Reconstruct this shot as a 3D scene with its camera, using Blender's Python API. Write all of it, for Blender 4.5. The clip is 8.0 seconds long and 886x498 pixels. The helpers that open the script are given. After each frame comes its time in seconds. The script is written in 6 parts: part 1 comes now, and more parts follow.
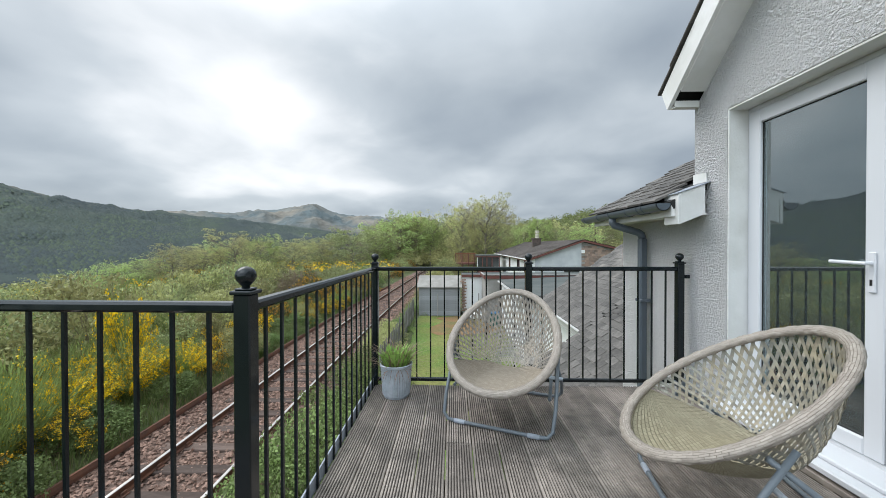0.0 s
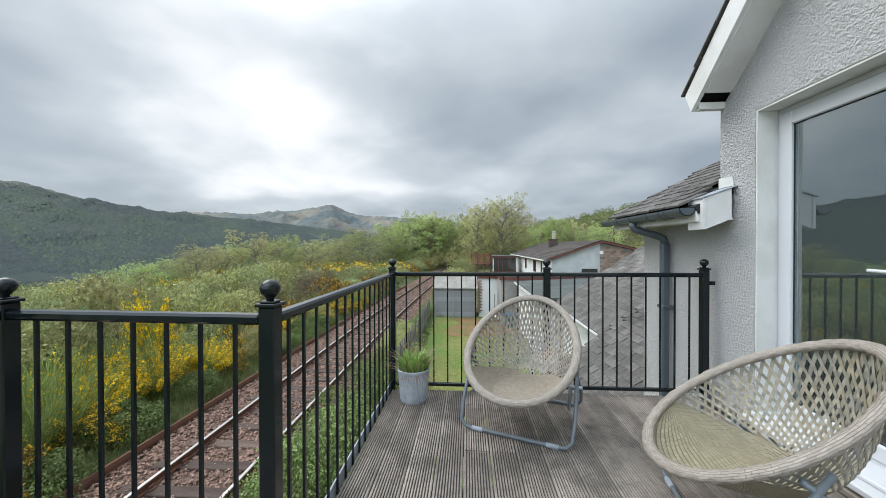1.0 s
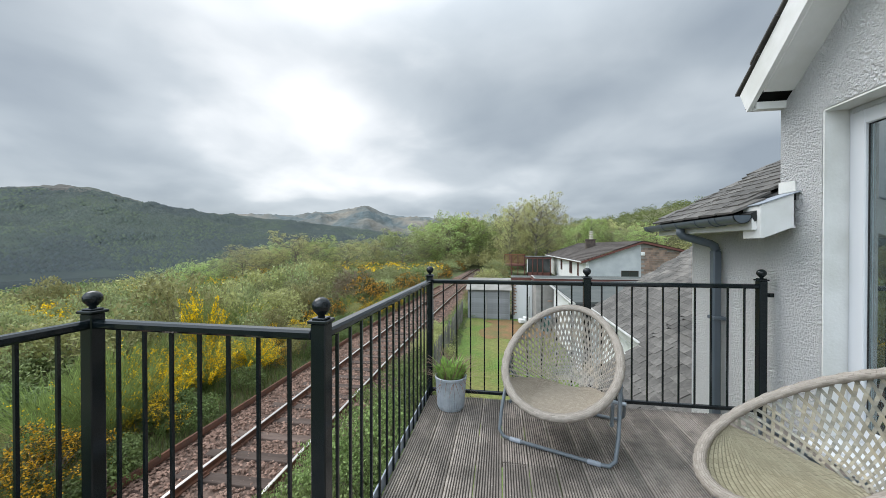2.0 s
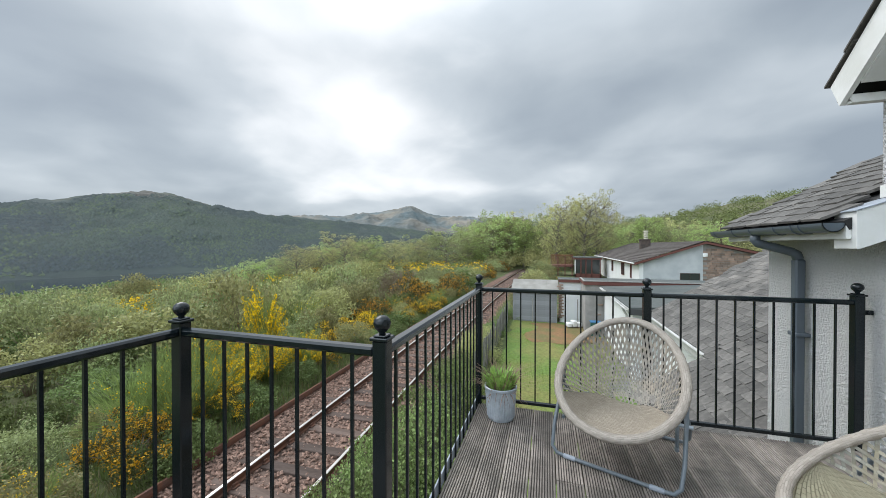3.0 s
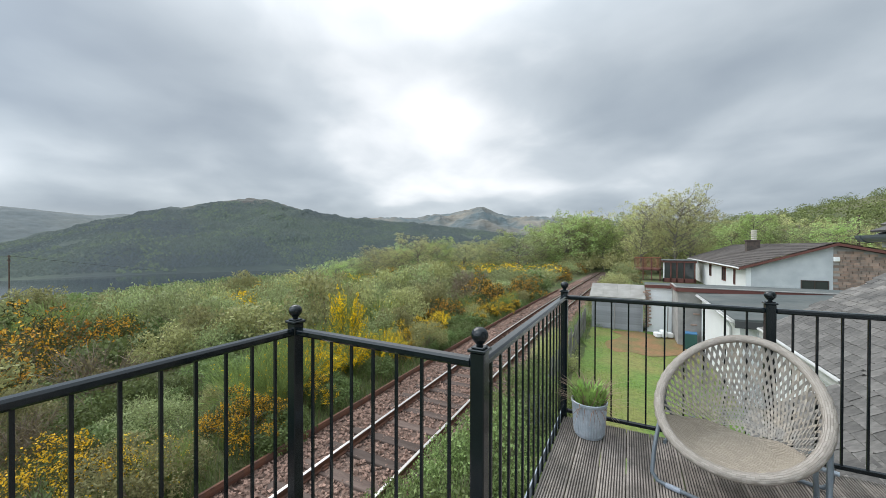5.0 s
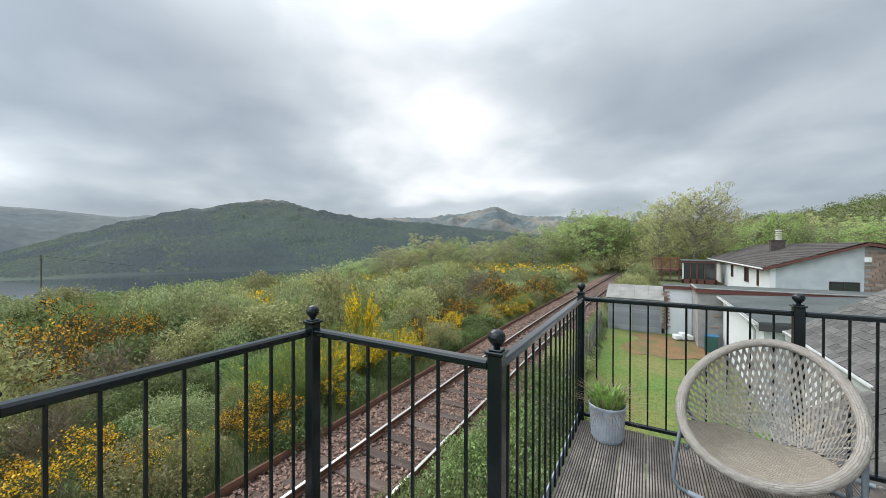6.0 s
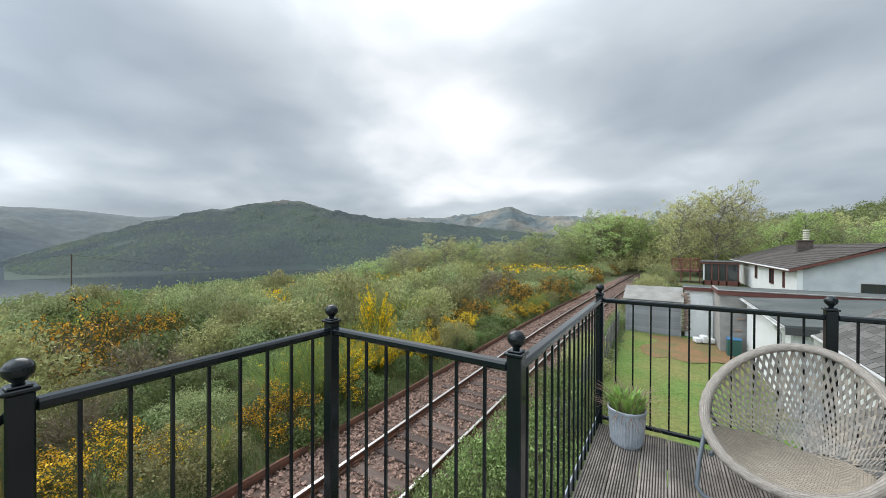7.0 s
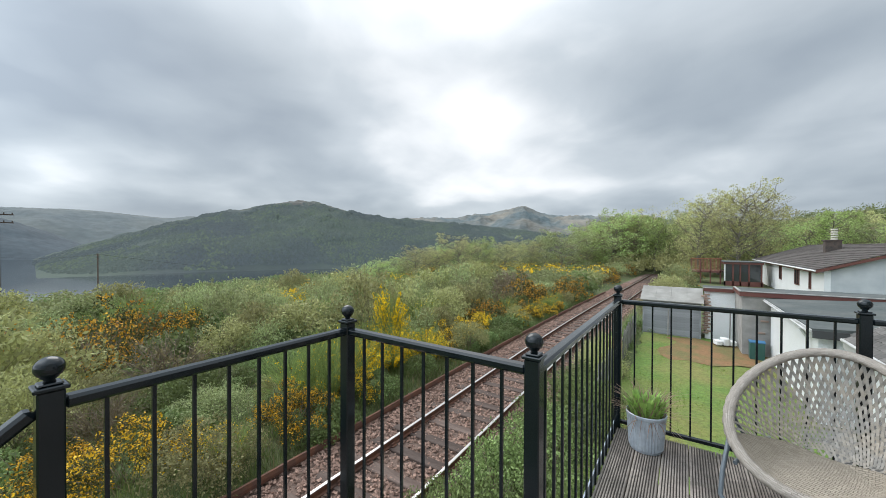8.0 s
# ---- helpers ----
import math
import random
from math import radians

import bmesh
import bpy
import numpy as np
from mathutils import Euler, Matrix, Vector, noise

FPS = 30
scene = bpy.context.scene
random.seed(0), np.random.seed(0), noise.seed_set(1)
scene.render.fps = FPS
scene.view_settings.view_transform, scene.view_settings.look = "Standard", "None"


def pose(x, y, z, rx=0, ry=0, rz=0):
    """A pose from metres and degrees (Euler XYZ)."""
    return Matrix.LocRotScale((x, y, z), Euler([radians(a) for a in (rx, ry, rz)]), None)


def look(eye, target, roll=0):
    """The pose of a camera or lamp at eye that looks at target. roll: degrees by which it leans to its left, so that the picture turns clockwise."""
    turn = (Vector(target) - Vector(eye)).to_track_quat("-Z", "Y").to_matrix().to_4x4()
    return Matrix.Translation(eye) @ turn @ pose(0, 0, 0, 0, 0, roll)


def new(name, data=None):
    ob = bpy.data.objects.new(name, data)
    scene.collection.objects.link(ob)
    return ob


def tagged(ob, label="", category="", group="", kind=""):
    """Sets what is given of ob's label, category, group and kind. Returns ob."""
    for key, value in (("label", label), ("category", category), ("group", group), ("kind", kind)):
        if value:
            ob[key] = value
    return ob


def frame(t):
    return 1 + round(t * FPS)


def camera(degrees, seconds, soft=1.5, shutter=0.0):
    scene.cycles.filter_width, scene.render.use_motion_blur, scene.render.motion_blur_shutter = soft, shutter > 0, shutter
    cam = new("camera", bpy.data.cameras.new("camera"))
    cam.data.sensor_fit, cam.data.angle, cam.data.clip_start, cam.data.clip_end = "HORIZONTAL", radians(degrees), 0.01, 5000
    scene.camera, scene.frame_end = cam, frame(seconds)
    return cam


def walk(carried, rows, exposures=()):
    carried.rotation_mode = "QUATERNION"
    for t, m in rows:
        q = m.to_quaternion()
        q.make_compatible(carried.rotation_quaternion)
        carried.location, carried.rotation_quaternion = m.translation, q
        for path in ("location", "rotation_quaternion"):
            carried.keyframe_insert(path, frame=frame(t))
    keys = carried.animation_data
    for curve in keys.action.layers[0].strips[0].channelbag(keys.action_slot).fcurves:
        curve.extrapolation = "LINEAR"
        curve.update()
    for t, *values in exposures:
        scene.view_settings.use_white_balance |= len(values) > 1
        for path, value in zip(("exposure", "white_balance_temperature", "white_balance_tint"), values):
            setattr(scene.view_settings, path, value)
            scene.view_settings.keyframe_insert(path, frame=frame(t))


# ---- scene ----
cam = camera(102.7, 8.0, soft=0.8)
PATH = [
    (0, (0.62, -2.939, 1.154), (0.567, -0.939, 1.136), -0.1),
    (0.5, (0.615, -2.942, 1.178), (0.517, -0.944, 1.161), -0.1),
    (1, (0.606, -2.941, 1.196), (0.466, -0.946, 1.18), -0.1),
    (2.5, (0.55, -2.972, 1.301), (0.105, -1.022, 1.284), -0.0),
    (3, (0.526, -2.976, 1.333), (-0.036, -1.057, 1.315), 0.0),
    (3.5, (0.509, -2.989, 1.351), (-0.153, -1.101, 1.337), -0.1),
    (4, (0.482, -3.0, 1.36), (-0.289, -1.155, 1.351), -0.2),
    (4.5, (0.454, -3.01, 1.368), (-0.414, -1.208, 1.356), 0.0),
    (6, (0.425, -3.011, 1.377), (-0.571, -1.277, 1.364), 0.1),
    (6.5, (0.416, -3.015, 1.379), (-0.613, -1.3, 1.365), 0.1),
    (7, (0.408, -3.018, 1.378), (-0.655, -1.324, 1.365), 0.2),
    (7.5, (0.401, -3.02, 1.381), (-0.693, -1.346, 1.369), 0.1),
    (8, (0.393, -3.017, 1.384), (-0.732, -1.363, 1.369), 0.2),
]
walk(cam, [(t, look(eye, target, roll)) for t, eye, target, roll in PATH], [(0, 0.22), (8, 0.22)])


# ---- world and light ----
SUN_AZ, SUN_EL = 66.0, 46.0  # degrees left of +y, above the horizon


def make_world():
    w = bpy.data.worlds.new("overcast")
    scene.world = w
    w.use_nodes = True
    nt = w.node_tree
    nt.nodes.clear()
    N, L = nt.nodes.new, nt.links.new

    def M(op, a, b=None, c=None):
        n = N("ShaderNodeMath")
        n.operation = op
        for i, v in enumerate((a, b, c)):
            if v is None:
                continue
            if isinstance(v, (int, float)):
                n.inputs[i].default_value = v
            else:
                L(v, n.inputs[i])
        return n.outputs[0]

    co = N("ShaderNodeTexCoord").outputs["Generated"]
    sep = N("ShaderNodeSeparateXYZ")
    L(co, sep.inputs[0])
    up = M("MAXIMUM", sep.outputs[2], 0.0)
    k = M("ADD", up, 0.26)
    comb = N("ShaderNodeCombineXYZ")
    L(M("DIVIDE", sep.outputs[0], k), comb.inputs[0])
    L(M("DIVIDE", sep.outputs[1], k), comb.inputs[1])

    def cloud(scale, detail, rough, loc, warp):
        mp = N("ShaderNodeMapping")
        mp.inputs["Location"].default_value = loc
        mp.inputs["Rotation"].default_value = (0, 0, 0.45)
        L(comb.outputs[0], mp.inputs[0])
        n = N("ShaderNodeTexNoise")
        n.inputs["Scale"].default_value = scale
        n.inputs["Detail"].default_value = detail
        n.inputs["Roughness"].default_value = rough
        n.inputs["Distortion"].default_value = warp
        L(mp.outputs[0], n.inputs["Vector"])
        return n.outputs[0]

    mixn = M("ADD", M("MULTIPLY", cloud(0.85, 3, 0.42, (4.2, 0.6, 0), 0.3), 0.70), M("MULTIPLY", cloud(2.2, 5, 0.45, (1.3, 7.7, 0), 0.2), 0.30))
    # thinner, brighter cloud towards the hidden sun
    a, e = radians(SUN_AZ), radians(SUN_EL)
    sd = Vector((-math.sin(a) * math.cos(e), math.cos(a) * math.cos(e), math.sin(e)))
    dot = N("ShaderNodeVectorMath")
    dot.operation = "DOT_PRODUCT"
    L(co, dot.inputs[0])
    dot.inputs[1].default_value = Vector((-math.sin(radians(27)), math.cos(radians(27)), 0.75)).normalized()
    glow = M("POWER", M("MAXIMUM", dot.outputs["Value"], 0.0), 5.5)
    low = M("POWER", M("SUBTRACT", 1.0, M("MINIMUM", up, 1.0)), 14.0)
    val = M("ADD", mixn, M("ADD", M("MULTIPLY", glow, 0.25), M("MULTIPLY_ADD", low, 0.05, -0.045)))
    # a thicker, darker bank of cloud to the right of the brightest part
    bank = N("ShaderNodeVectorMath")
    bank.operation = "DOT_PRODUCT"
    L(co, bank.inputs[0])
    bank.inputs[1].default_value = Vector((math.sin(radians(22)), math.cos(radians(22)), 0.62)).normalized()
    val = M("SUBTRACT", val, M("MULTIPLY", M("POWER", M("MAXIMUM", bank.outputs["Value"], 0.0), 9.0), 0.085))
    bank2 = N("ShaderNodeVectorMath")
    bank2.operation = "DOT_PRODUCT"
    L(co, bank2.inputs[0])
    bank2.inputs[1].default_value = Vector((-math.sin(radians(84)), math.cos(radians(84)), 0.22)).normalized()
    val = M("SUBTRACT", val, M("MULTIPLY", M("POWER", M("MAXIMUM", bank2.outputs["Value"], 0.0), 14.0), 0.07))
    ramp = N("ShaderNodeValToRGB")
    cr = ramp.color_ramp
    cr.elements[0].position, cr.elements[0].color = 0.36, (0.30, 0.352, 0.412, 1)
    cr.elements[1].position, cr.elements[1].color = 0.71, (0.95, 0.975, 1.0, 1)
    for pos, c in ((0.46, (0.395, 0.452, 0.507, 1)), (0.57, (0.555, 0.612, 0.662, 1))):
        el = cr.elements.new(pos)
        el.color = c
    L(val, ramp.inputs[0])
    sky = N("ShaderNodeTexSky")
    sky.sky_type = "NISHITA"
    sky.sun_disc = False
    sky.sun_elevation, sky.sun_rotation = radians(SUN_EL), radians(-SUN_AZ)
    bs = N("ShaderNodeBackground")
    bs.inputs["Strength"].default_value = 0.08
    L(sky.outputs[0], bs.inputs["Color"])
    bc = N("ShaderNodeBackground")
    bc.inputs["Strength"].default_value = CLOUD
    L(ramp.outputs[0], bc.inputs["Color"])
    # an overcast sky is brightest overhead
    zen = N("ShaderNodeMapRange")
    zen.interpolation_type = "SMOOTHSTEP"
    zen.inputs["From Min"].default_value, zen.inputs["From Max"].default_value = 0.42, 0.95
    zen.inputs["To Min"].default_value, zen.inputs["To Max"].default_value = CLOUD, CLOUD * 2.5
    L(up, zen.inputs["Value"])
    # unseen sky behind the view, brightened to fill light on walls and plants
    wd = N("ShaderNodeVectorMath")
    wd.operation = "DOT_PRODUCT"
    L(co, wd.inputs[0])
    wd.inputs[1].default_value = Vector((-math.sin(radians(147)), math.cos(radians(147)), 0.5)).normalized()
    rear_fill = M("MULTIPLY_ADD", M("POWER", M("MAXIMUM", wd.outputs["Value"], 0.0), 3.0), 2.6, 1.0)
    L(M("MULTIPLY", zen.outputs[0], rear_fill), bc.inputs["Strength"])
    mix = N("ShaderNodeMixShader")
    mix.inputs[0].default_value = 0.93
    L(bs.outputs[0], mix.inputs[1])
    L(bc.outputs[0], mix.inputs[2])
    out = N("ShaderNodeOutputWorld")
    L(mix.outputs[0], out.inputs[0])
    sun = bpy.data.lights.new("sun", "SUN")
    sun.energy, sun.angle, sun.color = 1.5, radians(40), (1.0, 0.97, 0.93)
    ob = new("sun", sun)
    ob.matrix_world = look(sd * 100, (0, 0, 0))


CLOUD = 1.0
make_world()


# ---- materials ----
def mat(name, col, rough=0.6, metal=0.0, vary=0.0, scale=5.0, col2=None, fine=60.0, fvary=0.0, bump=0.0, bscale=80.0, bdist=0.01, island=0.0, objrand=0.0,
        spec=0.5, translucent=0.0, stretch=None, coords="Object"):
    """A surface with a base colour, a broad and a fine variation, and a fine relief."""
    m = bpy.data.materials.new(name)
    m.use_nodes = True
    nt = m.node_tree
    N, L = nt.nodes.new, nt.links.new
    b = nt.nodes["Principled BSDF"]
    b.inputs["Roughness"].default_value = rough
    b.inputs["Metallic"].default_value = metal
    b.inputs["Specular IOR Level"].default_value = spec
    co = N("ShaderNodeTexCoord").outputs[coords]
    if stretch:
        mp = N("ShaderNodeMapping")
        mp.inputs["Scale"].default_value = stretch
        L(co, mp.inputs[0])
        co = mp.outputs[0]

    def noise_tex(s, detail=5):
        n = N("ShaderNodeTexNoise")
        n.inputs["Scale"].default_value = s
        n.inputs["Detail"].default_value = detail
        L(co, n.inputs["Vector"])
        return n.outputs[0]

    rgb = N("ShaderNodeRGB")
    rgb.outputs[0].default_value = (*col, 1)
    c = rgb.outputs[0]
    if col2 is not None:
        r = N("ShaderNodeMapRange")
        r.inputs["From Min"].default_value, r.inputs["From Max"].default_value = 0.38, 0.62
        L(noise_tex(scale), r.inputs["Value"])
        mx = N("ShaderNodeMix")
        mx.data_type = "RGBA"
        L(r.outputs[0], mx.inputs[0])
        L(c, mx.inputs[6])
        mx.inputs[7].default_value = (*col2, 1)
        c = mx.outputs[2]

    def value_vary(c, fac, amount):
        r = N("ShaderNodeMapRange")
        r.inputs["From Min"].default_value, r.inputs["From Max"].default_value = 0.0, 1.0
        r.inputs["To Min"].default_value, r.inputs["To Max"].default_value = 1 - amount, 1 + amount
        L(fac, r.inputs["Value"])
        h = N("ShaderNodeHueSaturation")
        L(r.outputs[0], h.inputs["Value"])
        L(c, h.inputs["Color"])
        return h.outputs[0]

    if vary:
        c = value_vary(c, noise_tex(scale * 0.6), vary * 2)
    if fvary:
        c = value_vary(c, noise_tex(fine, 3), fvary * 2)
    if island:
        c = value_vary(c, N("ShaderNodeNewGeometry").outputs["Random Per Island"], island)
    if objrand:
        c = value_vary(c, N("ShaderNodeObjectInfo").outputs["Random"], objrand)
    L(c, b.inputs["Base Color"])
    if bump:
        bn = N("ShaderNodeBump")
        bn.inputs["Strength"].default_value, bn.inputs["Distance"].default_value = bump, bdist
        L(noise_tex(bscale, 4), bn.inputs["Height"])
        L(bn.outputs[0], b.inputs["Normal"])
    if translucent:
        tr = N("ShaderNodeBsdfTranslucent")
        L(c, tr.inputs["Color"])
        ms = N("ShaderNodeMixShader")
        ms.inputs[0].default_value = translucent
        L(b.outputs[0], ms.inputs[1])
        L(tr.outputs[0], ms.inputs[2])
        L(ms.outputs[0], nt.nodes["Material Output"].inputs[0])
    return m


def glass_mat(name, tint=(0.9, 0.95, 0.94)):
    m = bpy.data.materials.new(name)
    m.use_nodes = True
    nt = m.node_tree
    N, L = nt.nodes.new, nt.links.new
    fr = N("ShaderNodeFresnel")
    fr.inputs["IOR"].default_value = 3.2
    gl, tr, ms = N("ShaderNodeBsdfGlossy"), N("ShaderNodeBsdfTransparent"), N("ShaderNodeMixShader")
    gl.inputs["Roughness"].default_value = 0.0
    gl.inputs["Color"].default_value = (0.88, 0.97, 0.99, 1)
    tr.inputs["Color"].default_value = (*tint, 1)
    L(fr.outputs[0], ms.inputs[0])
    L(tr.outputs[0], ms.inputs[1])
    L(gl.outputs[0], ms.inputs[2])
    # thin pale diffuse layer, lifts the blacks in place of room light
    du, md = N("ShaderNodeBsdfDiffuse"), N("ShaderNodeMixShader")
    du.inputs["Color"].default_value = (0.55, 0.57, 0.56, 1)
    md.inputs[0].default_value = 0.018
    L(ms.outputs[0], md.inputs[1])
    L(du.outputs[0], md.inputs[2])
    L(md.outputs[0], nt.nodes["Material Output"].inputs[0])
    return m


def roughcast(name, col, scale=52.0, dist=0.05):
    """Wet-dash render: lumps of small stones under white paint."""
    m = mat(name, col, 0.85, vary=0.05, scale=1.2, fvary=0.05, fine=70)
    nt = m.node_tree
    N, L = nt.nodes.new, nt.links.new
    co = N("ShaderNodeTexCoord").outputs["Object"]
    hs = []
    for sc, dt in ((scale, 3.0), (scale * 2.1, 4.0)):
        n = N("ShaderNodeTexNoise")
        n.inputs["Scale"].default_value = sc
        n.inputs["Detail"].default_value = dt
        n.inputs["Distortion"].default_value = 0.6
        L(co, n.inputs["Vector"])
        r = N("ShaderNodeMapRange")
        r.interpolation_type = "SMOOTHSTEP"
        r.inputs["From Min"].default_value, r.inputs["From Max"].default_value = 0.28, 0.72
        L(n.outputs[0], r.inputs["Value"])
        hs.append(r.outputs[0])
    ad = N("ShaderNodeMath")
    ad.operation = "MULTIPLY_ADD"
    ad.inputs[1].default_value = 0.6
    L(hs[1], ad.inputs[0])
    L(hs[0], ad.inputs[2])
    bn = N("ShaderNodeBump")
    bn.inputs["Strength"].default_value, bn.inputs["Distance"].default_value = 0.9, dist
    L(ad.outputs[0], bn.inputs["Height"])
    L(bn.outputs[0], nt.nodes["Principled BSDF"].inputs["Normal"])
    return m


def brick_weave(name, col, col2, sx, sy, bump=0.8, dist=0.004):
    """Basket weave on UVs: short flat strands over and under, the shade between them painted darker."""
    m = mat(name, col, 0.55, objrand=0.0)
    nt = m.node_tree
    N, L = nt.nodes.new, nt.links.new
    uv = N("ShaderNodeTexCoord").outputs["UV"]
    br = N("ShaderNodeTexBrick")
    br.inputs["Scale"].default_value = 1.0
    br.inputs["Color1"].default_value = (*col, 1)
    br.inputs["Color2"].default_value = (*col2, 1)
    br.inputs["Mortar"].default_value = (col[0] * 0.70, col[1] * 0.66, col[2] * 0.62, 1)
    br.inputs["Mortar Size"].default_value = 0.11 * sy
    br.inputs["Mortar Smooth"].default_value = 1.0
    br.inputs["Brick Width"].default_value = sx
    br.inputs["Row Height"].default_value = sy
    L(uv, br.inputs["Vector"])
    b = nt.nodes["Principled BSDF"]
    L(br.outputs["Color"], b.inputs["Base Color"])
    inv = N("ShaderNodeMath")
    inv.operation = "SUBTRACT"
    inv.inputs[0].default_value = 1
    L(br.outputs["Fac"], inv.inputs[1])
    bn = N("ShaderNodeBump")
    bn.inputs["Strength"].default_value, bn.inputs["Distance"].default_value = bump, dist
    L(inv.outputs[0], bn.inputs["Height"])
    L(bn.outputs[0], b.inputs["Normal"])
    return m


WHITE_CAST = roughcast("white_roughcast", (0.88, 0.88, 0.88))
WHITE_CAST_FAR = roughcast("white_render_far", (0.76, 0.77, 0.77), 22, 0.012)
GREY_RENDER = mat("grey_render", (0.33, 0.315, 0.295), 0.9, col2=(0.24, 0.23, 0.215), scale=2, fvary=0.1, bump=0.4)
UPVC = mat("white_upvc", (0.62, 0.635, 0.66), 0.3, vary=0.02, scale=2)
DULL_WHITE = mat("dull_white_plastic", (0.50, 0.50, 0.49), 0.6, col2=(0.38, 0.38, 0.36), scale=2.5)
PAINT_WHITE = mat("white_painted_timber", (0.78, 0.78, 0.77), 0.5, col2=(0.66, 0.66, 0.63), scale=3, bump=0.15, bscale=40)
SMOOTH_REVEAL = mat("smooth_cement_reveal", (0.72, 0.72, 0.70), 0.8, col2=(0.62, 0.62, 0.59), scale=4, bump=0.2, bscale=60)
GLASS = glass_mat("window_glass")
BLACK_METAL = mat("black_painted_steel", (0.006, 0.010, 0.012), 0.14, vary=0.2, scale=6, fvary=0.1, spec=0.42, bump=0.03, bscale=45, bdist=0.002)
GREY_PLATE = mat("grey_lead_strip", (0.34, 0.38, 0.44), 0.6, col2=(0.26, 0.29, 0.33), scale=9)
DECK_GROOVE = mat("dark_deck_groove", (0.05, 0.043, 0.037), 0.95, fvary=0.2, fine=30)
DECK = mat("weathered_deck", (0.37, 0.322, 0.282), 0.85, col2=(0.20, 0.174, 0.153), scale=3.2, vary=0.15, fvary=0.3, fine=26, bump=0.35, bscale=40, bdist=0.004, objrand=0.11, stretch=(1, 0.10, 1), spec=0.3)


def weather_deck(m):
    """Blotchy algae stains and small pale lichen specks over the boards."""
    nt = m.node_tree
    N, L = nt.nodes.new, nt.links.new
    b = nt.nodes["Principled BSDF"]
    src = b.inputs["Base Color"].links[0].from_socket
    geo = N("ShaderNodeNewGeometry").outputs["Position"]

    def rng(scale, lo, hi, detail=4):
        n = N("ShaderNodeTexNoise")
        n.inputs["Scale"].default_value = scale
        n.inputs["Detail"].default_value = detail
        n.inputs["Roughness"].default_value = 0.65
        L(geo, n.inputs["Vector"])
        r = N("ShaderNodeMapRange")
        r.inputs["From Min"].default_value, r.inputs["From Max"].default_value = lo, hi
        L(n.outputs[0], r.inputs["Value"])
        return r.outputs[0]

    def mix(fac, a, col, amount):
        k = N("ShaderNodeMath")
        k.operation = "MULTIPLY"
        k.inputs[1].default_value = amount
        L(fac, k.inputs[0])
        x = N("ShaderNodeMix")
        x.data_type = "RGBA"
        L(k.outputs[0], x.inputs[0])
        L(a, x.inputs[6])
        x.inputs[7].default_value = (*col, 1)
        return x.outputs[2]

    c = mix(rng(2.6, 0.45, 0.68), src, (0.085, 0.078, 0.068), 0.75)
    c = mix(rng(14.0, 0.52, 0.72), c, (0.10, 0.09, 0.08), 0.55)
    c = mix(rng(75.0, 0.68, 0.74, 2), c, (0.58, 0.56, 0.52), 0.6)
    L(c, b.inputs["Base Color"])


weather_deck(DECK)
SLATE = mat("slate", (0.070, 0.066, 0.061), 0.75, col2=(0.145, 0.134, 0.121), scale=2.2, vary=0.2, fvary=0.2, fine=24, bump=0.5, bscale=30, objrand=0.35, island=0.25)
GUTTER = mat("grey_gutter_plastic", (0.085, 0.105, 0.125), 0.38, vary=0.08, scale=5)
TILE = mat("brown_roof_tile", (0.055, 0.046, 0.042), 0.9, col2=(0.085, 0.074, 0.066), scale=1.5, fvary=0.15, fine=14, island=0.15)
FELT = mat("grey_roof_felt", (0.078, 0.090, 0.088), 0.9, col2=(0.115, 0.122, 0.115), scale=0.8, fvary=0.12, fine=9, spec=0.25)
BROWN_WOOD = mat("red_brown_fascia", (0.13, 0.045, 0.035), 0.55, vary=0.1, scale=3)
BRICK_FAR = mat("stone_brick", (0.32, 0.22, 0.17), 0.85, col2=(0.22, 0.17, 0.14), scale=2.5, island=0.3)
SHED_WOOD = mat("weathered_grey_boards", (0.27, 0.28, 0.29), 0.8, col2=(0.20, 0.205, 0.21), scale=3, fvary=0.12, objrand=0.15, stretch=(0.3, 1, 1))
SHED_ROOF = mat("shed_roof_felt", (0.29, 0.28, 0.255), 0.9, col2=(0.22, 0.21, 0.19), scale=2.0, fvary=0.1)
LAWN = mat("lawn", (0.105, 0.175, 0.03), 0.9, col2=(0.17, 0.165, 0.045), scale=0.55, fvary=0.3, fine=11, bump=0.6, bscale=30, bdist=0.03)
SOIL = mat("bare_soil", (0.21, 0.115, 0.05), 0.95, col2=(0.13, 0.115, 0.04), scale=1.4, fvary=0.2, fine=12, bump=0.5, bscale=20, bdist=0.03)
GROUND = mat("rough_grass", (0.075, 0.105, 0.032), 0.95, col2=(0.105, 0.108, 0.045), scale=0.35, fvary=0.35, fine=7, bump=0.7, bscale=9, bdist=0.06)
BALLAST = mat("ballast_stone", (0.265, 0.168, 0.128), 0.9, island=0.4, fvary=0.15, fine=50)
BALLAST_BED = mat("ballast_bed", (0.14, 0.092, 0.072), 0.95, vary=0.15, scale=5, fvary=0.3, fine=25, bump=0.8, bscale=24, bdist=0.04)
RAIL_TOP = mat("polished_rail_head", (0.62, 0.60, 0.58), 0.28, metal=0.9, fvary=0.06, fine=9)
RUST = mat("rusty_steel", (0.15, 0.062, 0.035), 0.85, col2=(0.10, 0.05, 0.035), scale=6, fvary=0.2, bump=0.4, bscale=60)
SLEEPER = mat("timber_sleeper", (0.075, 0.050, 0.040), 0.95, col2=(0.11, 0.078, 0.064), scale=4, fvary=0.2, fine=30, bump=0.6, bscale=25, objrand=0.3, stretch=(0.25, 1, 1))
